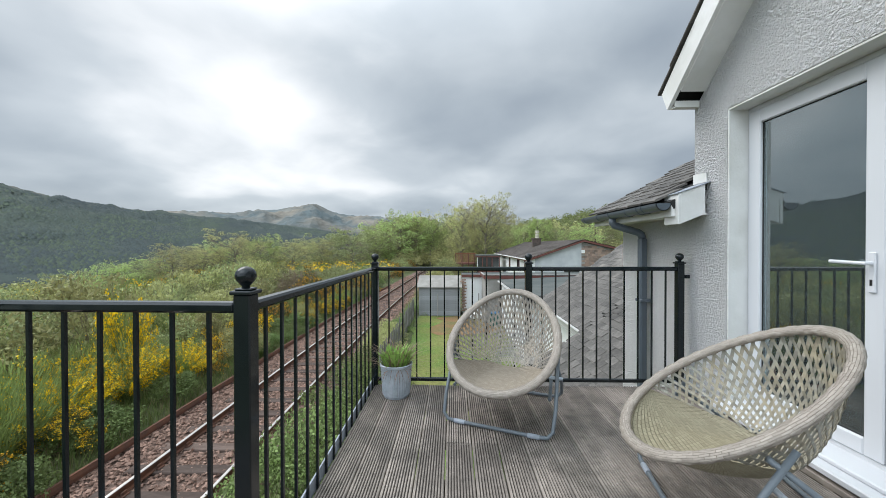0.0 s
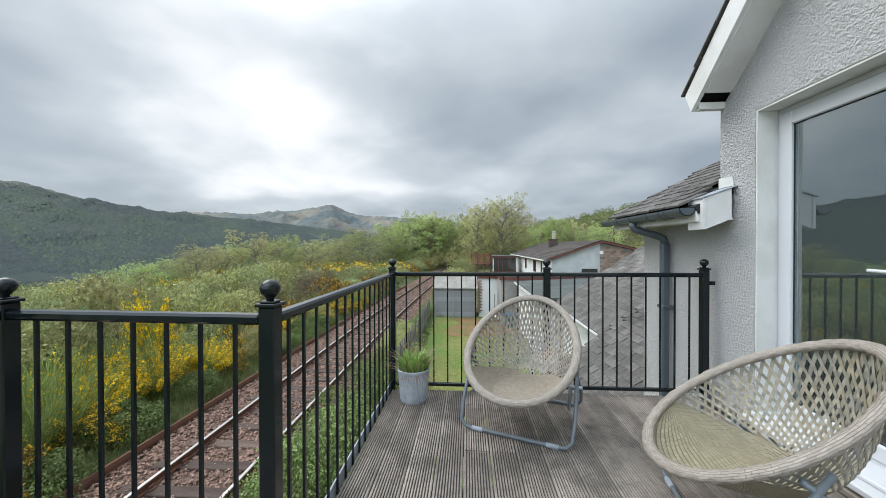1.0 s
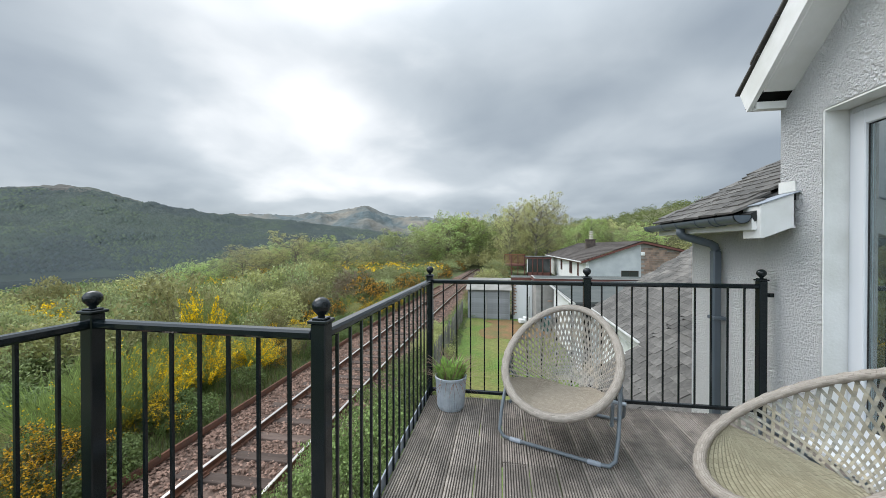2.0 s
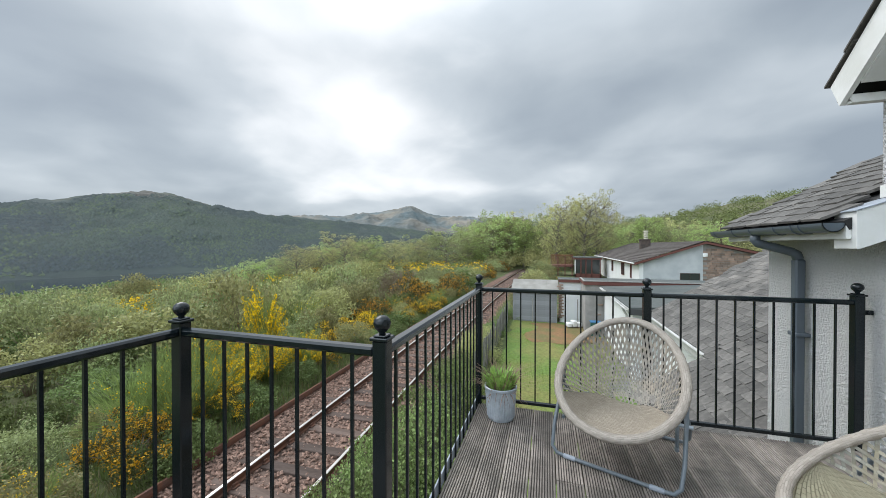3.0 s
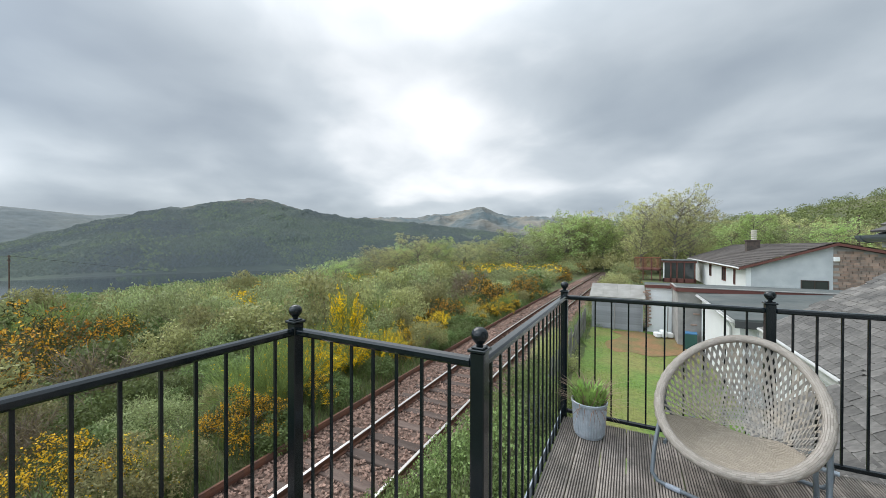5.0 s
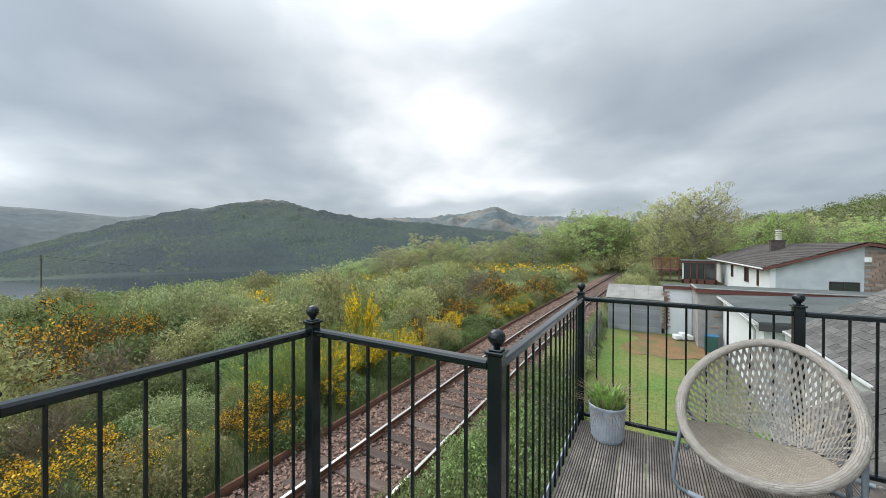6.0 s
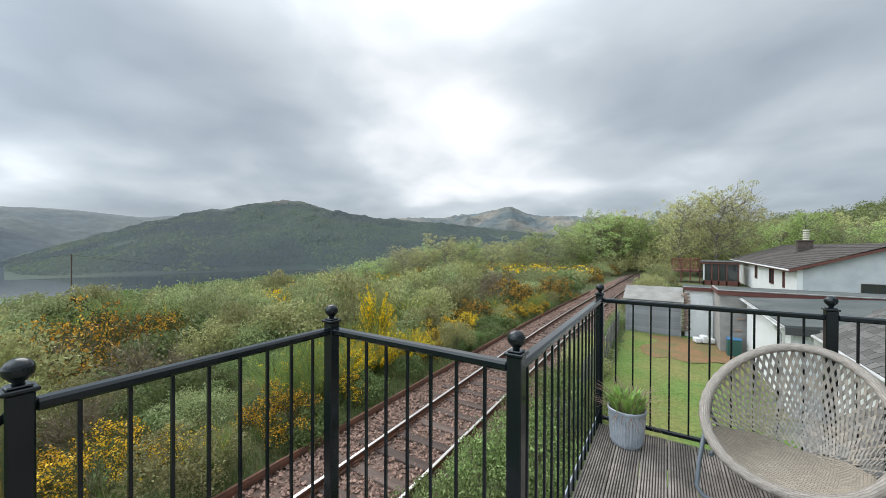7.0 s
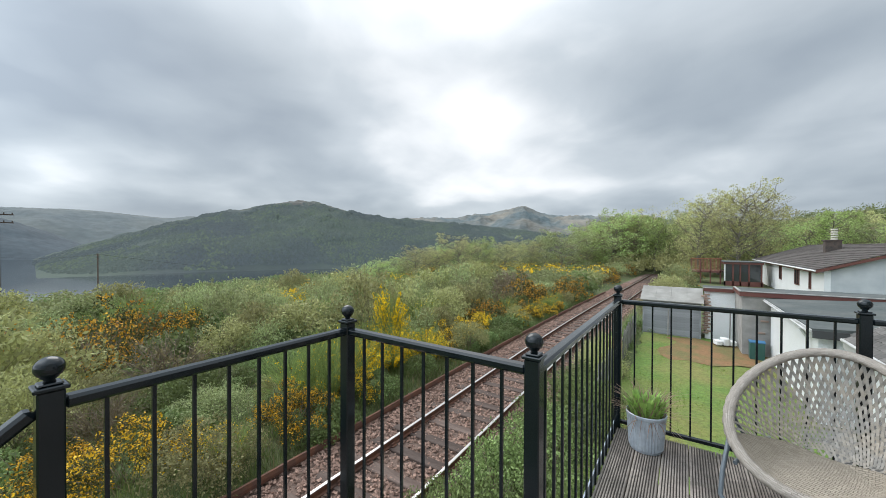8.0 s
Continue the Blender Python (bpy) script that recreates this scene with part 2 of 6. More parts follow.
WATER = mat("loch_water", (0.012, 0.021, 0.028), 0.09, vary=0.1, scale=0.002)
CHAIR_TUBE = mat("grey_blue_powder_coat", (0.13, 0.155, 0.175), 0.4, vary=0.12, scale=8, fvary=0.08)
ZINC = mat("galvanised_zinc", (0.50, 0.55, 0.60), 0.42, metal=0.3, col2=(0.38, 0.43, 0.48), scale=9, fvary=0.1)
STRAND = mat("rattan_strand", (0.315, 0.272, 0.218), 0.5, col2=(0.25, 0.233, 0.208), scale=14, island=0.22, fvary=0.12, fine=60)
WEAVE_RIM = brick_weave("rattan_rim_weave", (0.345, 0.305, 0.262), (0.265, 0.232, 0.197), 0.030, 0.0115)
WEAVE_SEAT = brick_weave("rattan_seat_weave", (0.385, 0.330, 0.262), (0.30, 0.257, 0.202), 0.026, 0.0135, 1.0, 0.006)

STRAND_STAINED = mat("stained_rattan_strand", (0.30, 0.265, 0.19), 0.5, col2=(0.235, 0.23, 0.195), scale=14, island=0.25, fvary=0.12, fine=60)
WEAVE_STAINED = brick_weave("stained_seat_weave", (0.35, 0.315, 0.215), (0.27, 0.24, 0.16), 0.026, 0.0135, 1.0, 0.006)


# ---- mesh helpers ----
def part(name, bm, material, parent=None, label="", smooth=False):
    """Link a bmesh as one mesh object, under a thing or a part."""
    me = bpy.data.meshes.new(name)
    bmesh.ops.recalc_face_normals(bm, faces=bm.faces[:])
    bm.to_mesh(me)
    bm.free()
    return mesh_part(name, me, material, parent, label, smooth)


def mesh_part(name, me, material, parent=None, label="", smooth=False):
    me.materials.clear()
    me.materials.append(material)
    if smooth:
        me.polygons.foreach_set("use_smooth", [True] * len(me.polygons))
    ob = new(name, me)
    if parent is not None:
        ob.parent = parent
    if label:
        ob["label"] = label
    return ob


def empty(name, m, label="", category="", group="", kind=""):
    ob = new(name)
    ob.matrix_basis = m
    return tagged(ob, label, category, group, kind)


def box(bm, x0, x1, y0, y1, z0, z1, m=None, bevel=0.0):
    vs = [bm.verts.new((x, y, z)) for z in (z0, z1) for y in (y0, y1) for x in (x0, x1)]
    fs = [bm.faces.new([vs[i] for i in f]) for f in ((0, 2, 3, 1), (4, 5, 7, 6), (0, 1, 5, 4), (2, 6, 7, 3), (0, 4, 6, 2), (1, 3, 7, 5))]
    if bevel:
        r = bmesh.ops.bevel(bm, geom=list({e for f in fs for e in f.edges}), offset=bevel, segments=1, affect="EDGES")
        vs = list({v for f in r["faces"] for v in f.verts} | {v for v in vs if v.is_valid})
    if m is not None:
        bmesh.ops.transform(bm, matrix=m, verts=vs)
    return vs


def boxed(*a, **k):
    bm = bmesh.new()
    box(bm, *a, **k)
    return bm


def prism(pts, a0, a1, axis="x"):
    """A polygon pushed along an axis: pts are (y, z), (x, z) or (x, y)."""
    bm = bmesh.new()
    put = {"x": lambda a, p: (a, p[0], p[1]), "y": lambda a, p: (p[0], a, p[1]), "z": lambda a, p: (p[0], p[1], a)}[axis]
    lo = [bm.verts.new(put(a0, p)) for p in pts]
    hi = [bm.verts.new(put(a1, p)) for p in pts]
    bm.faces.new(lo)
    bm.faces.new(hi[::-1])
    for i in range(len(pts)):
        j = (i + 1) % len(pts)
        bm.faces.new((lo[i], lo[j], hi[j], hi[i]))
    return bm


def tube(bm, pts, r, seg=8, closed=False, radii=None):
    """A round bar along points."""
    pts = [Vector(p) for p in pts]
    n, rings, ref = len(pts), [], None
    for i, p in enumerate(pts):
        a = pts[(i - 1) % n] if closed or i > 0 else p
        b = pts[(i + 1) % n] if closed or i < n - 1 else p
        t = (b - a).normalized()
        if ref is None:
            ref = t.orthogonal().normalized()
        ref = (ref - t * ref.dot(t)).normalized()
        w = t.cross(ref)
        rr = radii[i] if radii else r
        rings.append([bm.verts.new(p + (ref * math.cos(2 * math.pi * k / seg) + w * math.sin(2 * math.pi * k / seg)) * rr) for k in range(seg)])
    for i in range(n if closed else n - 1):
        A, B = rings[i], rings[(i + 1) % n]
        for k in range(seg):
            bm.faces.new((A[k], A[(k + 1) % seg], B[(k + 1) % seg], B[k]))
    if not closed:
        bm.faces.new(rings[0][::-1])
        bm.faces.new(rings[-1])
    return bm


def lathe(bm, profile, seg=20, m=None):
    """Turn (r, z) points round z."""
    vs, rings = [], []
    for r, z in profile:
        ring = [bm.verts.new((r * math.cos(2 * math.pi * k / seg), r * math.sin(2 * math.pi * k / seg), z)) for k in range(seg)]
        rings.append(ring)
        vs += ring
    for A, B in zip(rings, rings[1:]):
        for k in range(seg):
            bm.faces.new((A[k], A[(k + 1) % seg], B[(k + 1) % seg], B[k]))
    if profile[0][0] > 1e-4:
        bm.faces.new(rings[0][::-1])
    if profile[-1][0] > 1e-4:
        bm.faces.new(rings[-1])
    if m is not None:
        bmesh.ops.transform(bm, matrix=m, verts=vs)
    return bm


def quads(name, V):
    """A mesh of loose quads from an array (n, 4, 3)."""
    V = np.asarray(V, dtype=np.float32)
    n = len(V)
    me = bpy.data.meshes.new(name)
    me.vertices.add(n * 4)
    me.vertices.foreach_set("co", V.reshape(-1))
    me.loops.add(n * 4)
    me.loops.foreach_set("vertex_index", np.arange(n * 4, dtype=np.int32))
    me.polygons.add(n)
    me.polygons.foreach_set("loop_start", np.arange(0, n * 4, 4, dtype=np.int32))
    me.polygons.foreach_set("loop_total", np.full(n, 4, dtype=np.int32))
    me.update(calc_edges=True)
    return me


def grid_mesh(name, P, closed_u=False, closed_v=False, uv=(1, 1), keep=None):
    """A sheet of quads through points P[u][v]; uv: metres that one turn of u and v measure."""
    P = np.asarray(P, dtype=float)
    nu, nv = P.shape[:2]
    faces, uvs = [], []
    for i in range(nu if closed_u else nu - 1):
        for j in range(nv if closed_v else nv - 1):
            a, b = (i + 1) % nu, (j + 1) % nv
            if keep is not None and not keep(P[i, j], P[a, b]):
                continue
            faces.append((i * nv + j, a * nv + j, a * nv + b, i * nv + b))
            u0, u1, v0, v1 = i / nu * uv[0], (i + 1) / nu * uv[0], j / nv * uv[1], (j + 1) / nv * uv[1]
            uvs += [(u0, v0), (u1, v0), (u1, v1), (u0, v1)]
    me = bpy.data.meshes.new(name)
    me.from_pydata(P.reshape(-1, 3).tolist(), [], faces)
    lay = me.uv_layers.new(name="UVMap")
    lay.data.foreach_set("uv", np.array(uvs, dtype=np.float32).reshape(-1))
    me.update()
    return me


def fbm(x, y, s, o=0.0, octaves=4):
    return noise.fractal(Vector((x * s + o, y * s - o, o)), 0.9, 2.1, octaves)


# ---- ground, loch, hills ----
LOW = -2.75   # garden and track level
LAKE = -60.0


def ground_z(x, y):
    z = LOW
    if -6.9 < x < -2.1:
        z -= 0.30 * min(1, min(x + 6.9, -2.1 - x) / 0.6)
    if x < -6.6:
        d = -6.6 - x
        z -= 0.25 * min(1, d / 2) + 0.061 * d + max(0, d - 36) * 0.034 + max(0, d - 65) ** 1.35 * 0.055
        z += 0.5 * fbm(x, y, 0.06, 3.3) * min(1, d / 6)
    if y > 60 and x > -30:
        z += (y - 60) * 0.02 * min(1, (x + 30) / 30)
    if x > 25 and y > 10:
        z += (x - 25) * 0.05
    return max(z, LAKE - 6)


def build_ground():
    def axis(lo, hi, n, mid, k):
        u = np.linspace(-1, 1, n)
        s = np.sinh(u * k) / np.sinh(k)
        return mid + np.where(s < 0, s * (mid - lo), s * (hi - mid))
    xs, ys = axis(-4600, 4600, 230, -14, 7.2), axis(-3800, 4600, 230, 12, 7.2)
    P = np.zeros((len(xs), len(ys), 3))
    for i, x in enumerate(xs):
        for j, y in enumerate(ys):
            P[i, j] = (x, y, ground_z(x, y))
    ob = mesh_part("ground", grid_mesh("ground", P), GROUND, smooth=True)
    tagged(ob, "rough grassy ground falling away towards a loch", "ground", kind="structure")
    bm = bmesh.new()
    bmesh.ops.create_grid(bm, x_segments=1, y_segments=1, size=4500, matrix=Matrix.Translation((0, 0, LAKE)))
    tagged(part("water", bm, WATER), "calm grey loch reflecting the overcast sky", "water", kind="structure")


HILLS = {}


def hill(name, knots, r0, r1, r2, label, material, rough=1.0, base=LAKE, seed=0.0, nr=46, step=0.25, front=1.0, crown=None):
    """A range seen from afar: knots are (bearing, elevation) of its crest, which runs at r1; its foot is at r0, its back at r2."""
    az = np.arange(knots[0][0], knots[-1][0] + step / 2, step)
    k = np.array(knots)
    el = np.interp(az, k[:, 0], k[:, 1])
    kern = np.hanning(7)
    el = np.convolve(np.pad(el, 4, mode="edge"), kern / kern.sum(), mode="valid")
    P = np.zeros((len(az), nr, 3))
    for i, a in enumerate(az):
        top = math.tan(radians(el[i])) * r1 + 1.4
        for j in range(nr):
            u = j / (nr - 1) * 1.35
            r = r0 + (r1 - r0) * u if u <= 1 else r1 + (r2 - r1) * (u - 1) / 0.35
            sx, sy = -math.sin(radians(a)) * r, math.cos(radians(a)) * r
            f = (1 - (1 - min(u, 1)) ** 1.5) * front + (1 - front) * min(u, 1)
            if u > 1:
                f = 1 - (u - 1) * 2.2
            n = fbm(sx, sy, 0.0035, seed, 6)
            n2 = fbm(sx, sy, 0.016, seed + 5, 4)
            z = base + (top - base) * f + (top - base) * (0.13 * n + 0.035 * n2) * rough * math.sin(min(u, 1) * math.pi) + 9 * n2 * rough * (u > 0.6)
            P[i, j] = (sx, sy, z)
    ob = mesh_part(name, grid_mesh(name, P), material, smooth=True)
    HILLS[name] = P
    if crown:
        # bare ground over the highest part
        ob.data.materials.append(crown)
        for f in ob.data.polygons:
            i, j = divmod(f.vertices[0], nr)
            h = el[i] + 2.2 * fbm(P[i, j, 0], P[i, j, 1], 0.004, 2.0)
            f.material_index = 1 if j / (nr - 1) * 1.35 > 1.12 - 0.05 * h else 0
    return tagged(ob, label, "hill", kind="structure")


# distance haze is put into these muted, bluish base colours
HAZY_FOREST = mat("far_forest", (0.030, 0.045, 0.045), 0.95, col2=(0.042, 0.062, 0.046), scale=0.0042, vary=0.15, fvary=0.12, fine=0.05, bump=0.2, bscale=0.05, bdist=8)
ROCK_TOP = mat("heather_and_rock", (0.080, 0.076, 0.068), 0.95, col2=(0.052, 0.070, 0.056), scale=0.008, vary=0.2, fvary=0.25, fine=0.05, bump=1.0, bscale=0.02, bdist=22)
HAZY_MOOR = mat("hazy_moor", (0.175, 0.160, 0.132), 0.95, col2=(0.078, 0.105, 0.112), scale=0.0036, vary=0.25, fvary=0.2, fine=0.02, bump=1.0, bscale=0.01, bdist=40)
FAR_HAZE = mat("hazy_hillside", (0.125, 0.140, 0.135), 0.95, col2=(0.085, 0.105, 0.112), scale=0.002, fvary=0.15, fine=0.02, bump=0.5, bscale=0.02, bdist=15)
DARK_HAZE = mat("hazy_wooded_hillside", (0.045, 0.062, 0.074), 0.95, vary=0.2, scale=0.004, fvary=0.2, fine=0.04)
NEAR_HILL = mat("green_brown_hillside", (0.07, 0.105, 0.034), 0.95, col2=(0.10, 0.095, 0.045), scale=0.012, vary=0.2, fvary=0.35, fine=0.16, bump=0.8, bscale=0.12, bdist=3)

build_ground()
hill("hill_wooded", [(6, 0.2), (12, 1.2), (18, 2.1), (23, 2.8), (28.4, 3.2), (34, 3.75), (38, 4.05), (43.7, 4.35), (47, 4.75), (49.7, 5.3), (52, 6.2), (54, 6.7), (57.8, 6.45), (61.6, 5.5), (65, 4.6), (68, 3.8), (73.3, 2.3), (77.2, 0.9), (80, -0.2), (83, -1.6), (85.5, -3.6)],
     980, 2050, 2700, "dark forested hill across the loch with a rocky top", HAZY_FOREST, seed=1.0, crown=ROCK_TOP)
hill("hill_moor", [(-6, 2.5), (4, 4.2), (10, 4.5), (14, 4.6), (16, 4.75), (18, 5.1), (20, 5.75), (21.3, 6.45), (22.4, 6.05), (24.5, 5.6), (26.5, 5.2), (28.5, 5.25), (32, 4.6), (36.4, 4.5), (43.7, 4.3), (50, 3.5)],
     2100, 3300, 4200, "distant bare brown and green mountain ridge under cloud", HAZY_MOOR, seed=4.0, nr=40)
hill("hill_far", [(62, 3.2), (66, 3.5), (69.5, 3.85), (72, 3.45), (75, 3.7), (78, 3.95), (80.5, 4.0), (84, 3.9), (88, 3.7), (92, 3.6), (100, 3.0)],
     3000, 3900, 4300, "pale hazy mountains at the head of the loch", FAR_HAZE, seed=7.0, nr=30, rough=0.5)
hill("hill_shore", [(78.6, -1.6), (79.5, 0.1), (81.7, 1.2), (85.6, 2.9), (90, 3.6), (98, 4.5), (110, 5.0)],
     2300, 2900, 3300, "dark blue wooded hillside down to the water", DARK_HAZE, seed=9.0, nr=30, rough=0.6)
hill("hill_side", [(-60, 5.0), (-45, 6.3), (-32, 5.7), (-25.6, 5.0), (-20, 4.2), (-14, 3.0), (-9, 2.3), (-2, 1.5), (4, 0.5)],
     120, 420, 700, "green and brown hillside with scattered trees", NEAR_HILL, seed=12.0, base=-4, rough=0.5)


# ---- the house, its wing and the deck ----
WX = 2.55          # outer face of the house wall
OPEN_Y0, OPEN_Y1, OPEN_Z0, OPEN_Z1 = -2.02, -0.392, 0.03, 2.113


def build_house_wall():
    wall = empty("wall_gable", pose(0, 0, 0), "white roughcast gable wall with a glazed door", "wall", kind="structure")
    x0, x1 = WX, WX + 0.32
    part("pier", boxed(x0, x1, OPEN_Y1, -0.06, LOW - 0.4, OPEN_Z1), WHITE_CAST, wall)
    part("pier", boxed(x0, x1, -5.2, OPEN_Y0, LOW - 0.4, OPEN_Z1), WHITE_CAST, wall)
    part("apron", boxed(x0, x1, OPEN_Y0, OPEN_Y1, LOW - 0.4, OPEN_Z0 - 0.03), WHITE_CAST, wall)
    top = prism([(-0.06, OPEN_Z1), (-5.2, OPEN_Z1), (-5.2, 2.24), (-2.63, 4.55), (-0.06, 2.24)], x0, x1)
    part("gable", top, WHITE_CAST, wall)
    # smooth reveal strips, 3 mm proud of the cut
    rv = bmesh.new()
    box(rv, WX + 0.004, WX + 0.15, OPEN_Y1 - 0.012, OPEN_Y1 - 0.002, OPEN_Z0, OPEN_Z1 - 0.002)
    box(rv, WX + 0.004, WX + 0.15, OPEN_Y0 + 0.002, OPEN_Y0 + 0.012, OPEN_Z0, OPEN_Z1 - 0.002)
    box(rv, WX + 0.004, WX + 0.15, OPEN_Y0 + 0.012, OPEN_Y1 - 0.012, OPEN_Z1 - 0.014, OPEN_Z1 - 0.002)
    part("reveal", rv, SMOOTH_REVEAL, wall)
    # other walls close the house round
    bm = bmesh.new()
    box(bm, WX + 0.32, WX + 6.5, -0.36, -0.06, LOW - 0.4, 2.24)
    box(bm, WX + 0.32, WX + 6.5, -5.2, -4.9, LOW - 0.4, 2.24)
    box(bm, WX + 6.2, WX + 6.5, -4.9, -0.36, LOW - 0.4, 2.24)
    tagged(part("wall_rest", bm, WHITE_CAST), "white roughcast side and rear walls of the house", "wall", kind="structure")
    fl = boxed(WX + 0.32, WX + 6.2, -4.9, -0.36, -0.12, 0.02)
    tagged(part("floor", fl, mat("beige_carpet", (0.36, 0.32, 0.26), 0.95, fvary=0.1, fine=120)), "beige carpeted room floor", "floor", kind="structure")
    ce = boxed(WX + 0.32, WX + 6.2, -4.9, -0.36, 2.26, 2.34)
    tagged(part("ceiling", ce, PAINT_WHITE), "plain white room ceiling", "ceiling", kind="structure")
    # added inner wall, set near and pale to brighten the room behind the glass
    inn = bmesh.new()
    box(inn, WX + 2.4, WX + 2.5, -4.9, -0.36, 0.02, 2.26)
    tagged(part("wall_inner", inn, mat("pale_room_paint", (0.74, 0.72, 0.67), 0.9, vary=0.05)), "plain painted inner wall of the room", "wall", kind="structure")


# near-black colour paints the shade inside the open eaves
SHADED_TIMBER = mat("shaded_roof_timber", (0.02, 0.02, 0.02), 0.9, vary=0.1)


def build_gable_roof():
    roof = empty("gable_roof", pose(0, 0, 0), "slate gable roof with white painted bargeboards", "roof", kind="structure")
    s = 0.9
    for side, y0 in ((1, 0.02), (-1, -5.28)):
        def z_at(y):
            return 2.40 + s * abs(y - y0)
        ap = -2.63
        # bargeboard, its lower edge and a narrow upper strip
        part("bargeboard", prism([(y0, 2.385), (ap, z_at(ap) - 0.015), (ap, z_at(ap) - 0.26), (y0 - side * 0.075, 2.235)], WX - 0.215, WX - 0.185), PAINT_WHITE, roof)
        part("soffit", prism([(y0 - side * 0.195, 2.3525), (ap, z_at(ap) - 0.22), (ap, z_at(ap) - 0.245), (y0 - side * 0.195, 2.3275)], WX - 0.185, WX), PAINT_WHITE, roof)
        part("roof_deck", prism([(y0, 2.39), (ap, z_at(ap) - 0.01), (ap, z_at(ap) - 0.12), (y0, 2.28)], WX - 0.18, WX + 6.6), SHADED_TIMBER, roof)
        part("eaves_box", prism([(y0 - side * 0.012, 2.385), (y0 - side * 0.075, 2.235), (y0 - side * 0.13, 2.235), (y0 - side * 0.13, 2.285), (y0 - side * 0.03, 2.30)], WX - 0.184, WX + 6.5), PAINT_WHITE, roof)
        # slates in courses, their edge showing at the verge
        n = 16
        for i in range(n):
            a, b = y0 + side * 0.03 - side * i * 0.172, y0 + side * 0.03 - side * (i + 1) * 0.172 - side * 0.06
            za, zb = z_at(a) if (a - y0) * side < 0 else 2.40 - s * abs(a - y0), z_at(b)
            for k in range(3):
                xa = WX - 0.235 + k * 0.30 + random.uniform(-0.006, 0.006)
                part("slate", prism([(a, za + 0.018), (b, zb + 0.004), (b, zb + 0.016), (a, za + 0.032)], xa, xa + 0.296), SLATE, roof)
        part("slate_field", prism([(y0 + side * 0.03, 2.375), (ap, z_at(ap)), (ap, z_at(ap) + 0.02), (y0 + side * 0.03, 2.395)], WX + 0.67, WX + 6.6), SLATE, roof)


def build_door():
    """French doors in white plastic, glazed full height."""
    fx = 2.685
    door = empty("door_1", pose(0, 0, 0), "white plastic french doors with full height glass, closed", "door", kind="structure")
    f = bmesh.new()
    y0, y1, z0, z1 = OPEN_Y0 + 0.012, OPEN_Y1 - 0.012, 0.05, OPEN_Z1 - 0.014
    for a in ((y0, y0 + 0.022, z0, z1), (y1 - 0.022, y1, z0, z1), (y0 + 0.022, y1 - 0.022, z1 - 0.032, z1), (y0 + 0.022, y1 - 0.022, z0, z0 + 0.05)):
        box(f, fx, fx + 0.07, *a, bevel=0.004)
    part("door_frame", f, UPVC, door)
    s = bmesh.new()
    box(s, WX - 0.10, fx + 0.02, y0 - 0.03, y1 + 0.03, 0.015, 0.05, bevel=0.006)
    box(s, WX - 0.03, fx + 0.02, y0, y1, 0.05, 0.075, bevel=0.006)
    part("threshold", s, UPVC, door)
    mid = (y0 + y1) / 2
    for a, b, handle in ((mid + 0.003, y1 - 0.024, True), (y0 + 0.024, mid - 0.003, False)):
        leaf = bmesh.new()
        st = 0.085
        za, zb = z0 + 0.052, z1 - 0.034
        for q in ((a, a + st, za, zb), (b - st, b, za, zb), (a + st, b - st, zb - 0.088, zb), (a + st, b - st, za, za + 0.085)):
            box(leaf, fx - 0.012, fx + 0.058, *q, bevel=0.006)
        lf = part("door_leaf", leaf, UPVC, door)
        gk = bmesh.new()
        ga, gb, gz0, gz1 = a + st, b - st, za + 0.085, zb - 0.088
        for q in ((ga, ga + 0.005, gz0, gz1), (gb - 0.005, gb, gz0, gz1), (ga, gb, gz1 - 0.005, gz1), (ga, gb, gz0, gz0 + 0.005)):
            box(gk, fx + 0.007, fx + 0.012, *q)
        part("gasket", gk, mat("black_rubber", (0.015, 0.015, 0.015), 0.7), lf)
        pane = part("pane", boxed(fx + 0.012, fx + 0.018, ga, gb, gz0, gz1), GLASS, lf)
        pane.visible_shadow = False
        if handle:
            h = bmesh.new()
            hy = a + 0.045
            box(h, fx - 0.024, fx - 0.012, hy - 0.016, hy + 0.016, 0.92, 1.12, bevel=0.005)
            tube(h, [(fx - 0.02, hy, 1.065), (fx - 0.06, hy, 1.065), (fx - 0.064, hy + 0.02, 1.066), (fx - 0.064, hy + 0.15, 1.07)], 0.009, 10)
            part("door_handle", h, UPVC, lf)
            k = boxed(fx - 0.026, fx - 0.0235, hy - 0.005, hy + 0.005, 0.955, 0.985)
            part("keyhole", k, mat("dark_lock", (0.05, 0.05, 0.05), 0.4, metal=0.8), lf)
    # curtain just inside
    cu = bmesh.new()
    pts = []
    for i in range(25):
        pts.append((fx + 0.088 + 0.016 * math.sin(i * 1.5), y1 - 0.028 - i * 0.0062))
    for (xa, ya), (xb, yb) in zip(pts, pts[1:]):
        v = [cu.verts.new(p) for p in ((xa, ya, 0.06), (xb, yb, 0.06), (xb, yb, 2.05), (xa, ya, 2.05))]
        cu.faces.new(v)
    bmesh.ops.solidify(cu, geom=cu.faces[:], thickness=0.003)
    tagged(part("curtain", cu, mat("beige_curtain", (0.60, 0.55, 0.46), 0.9, fvary=0.06)), "beige curtain drawn aside behind the glass door", "curtain")


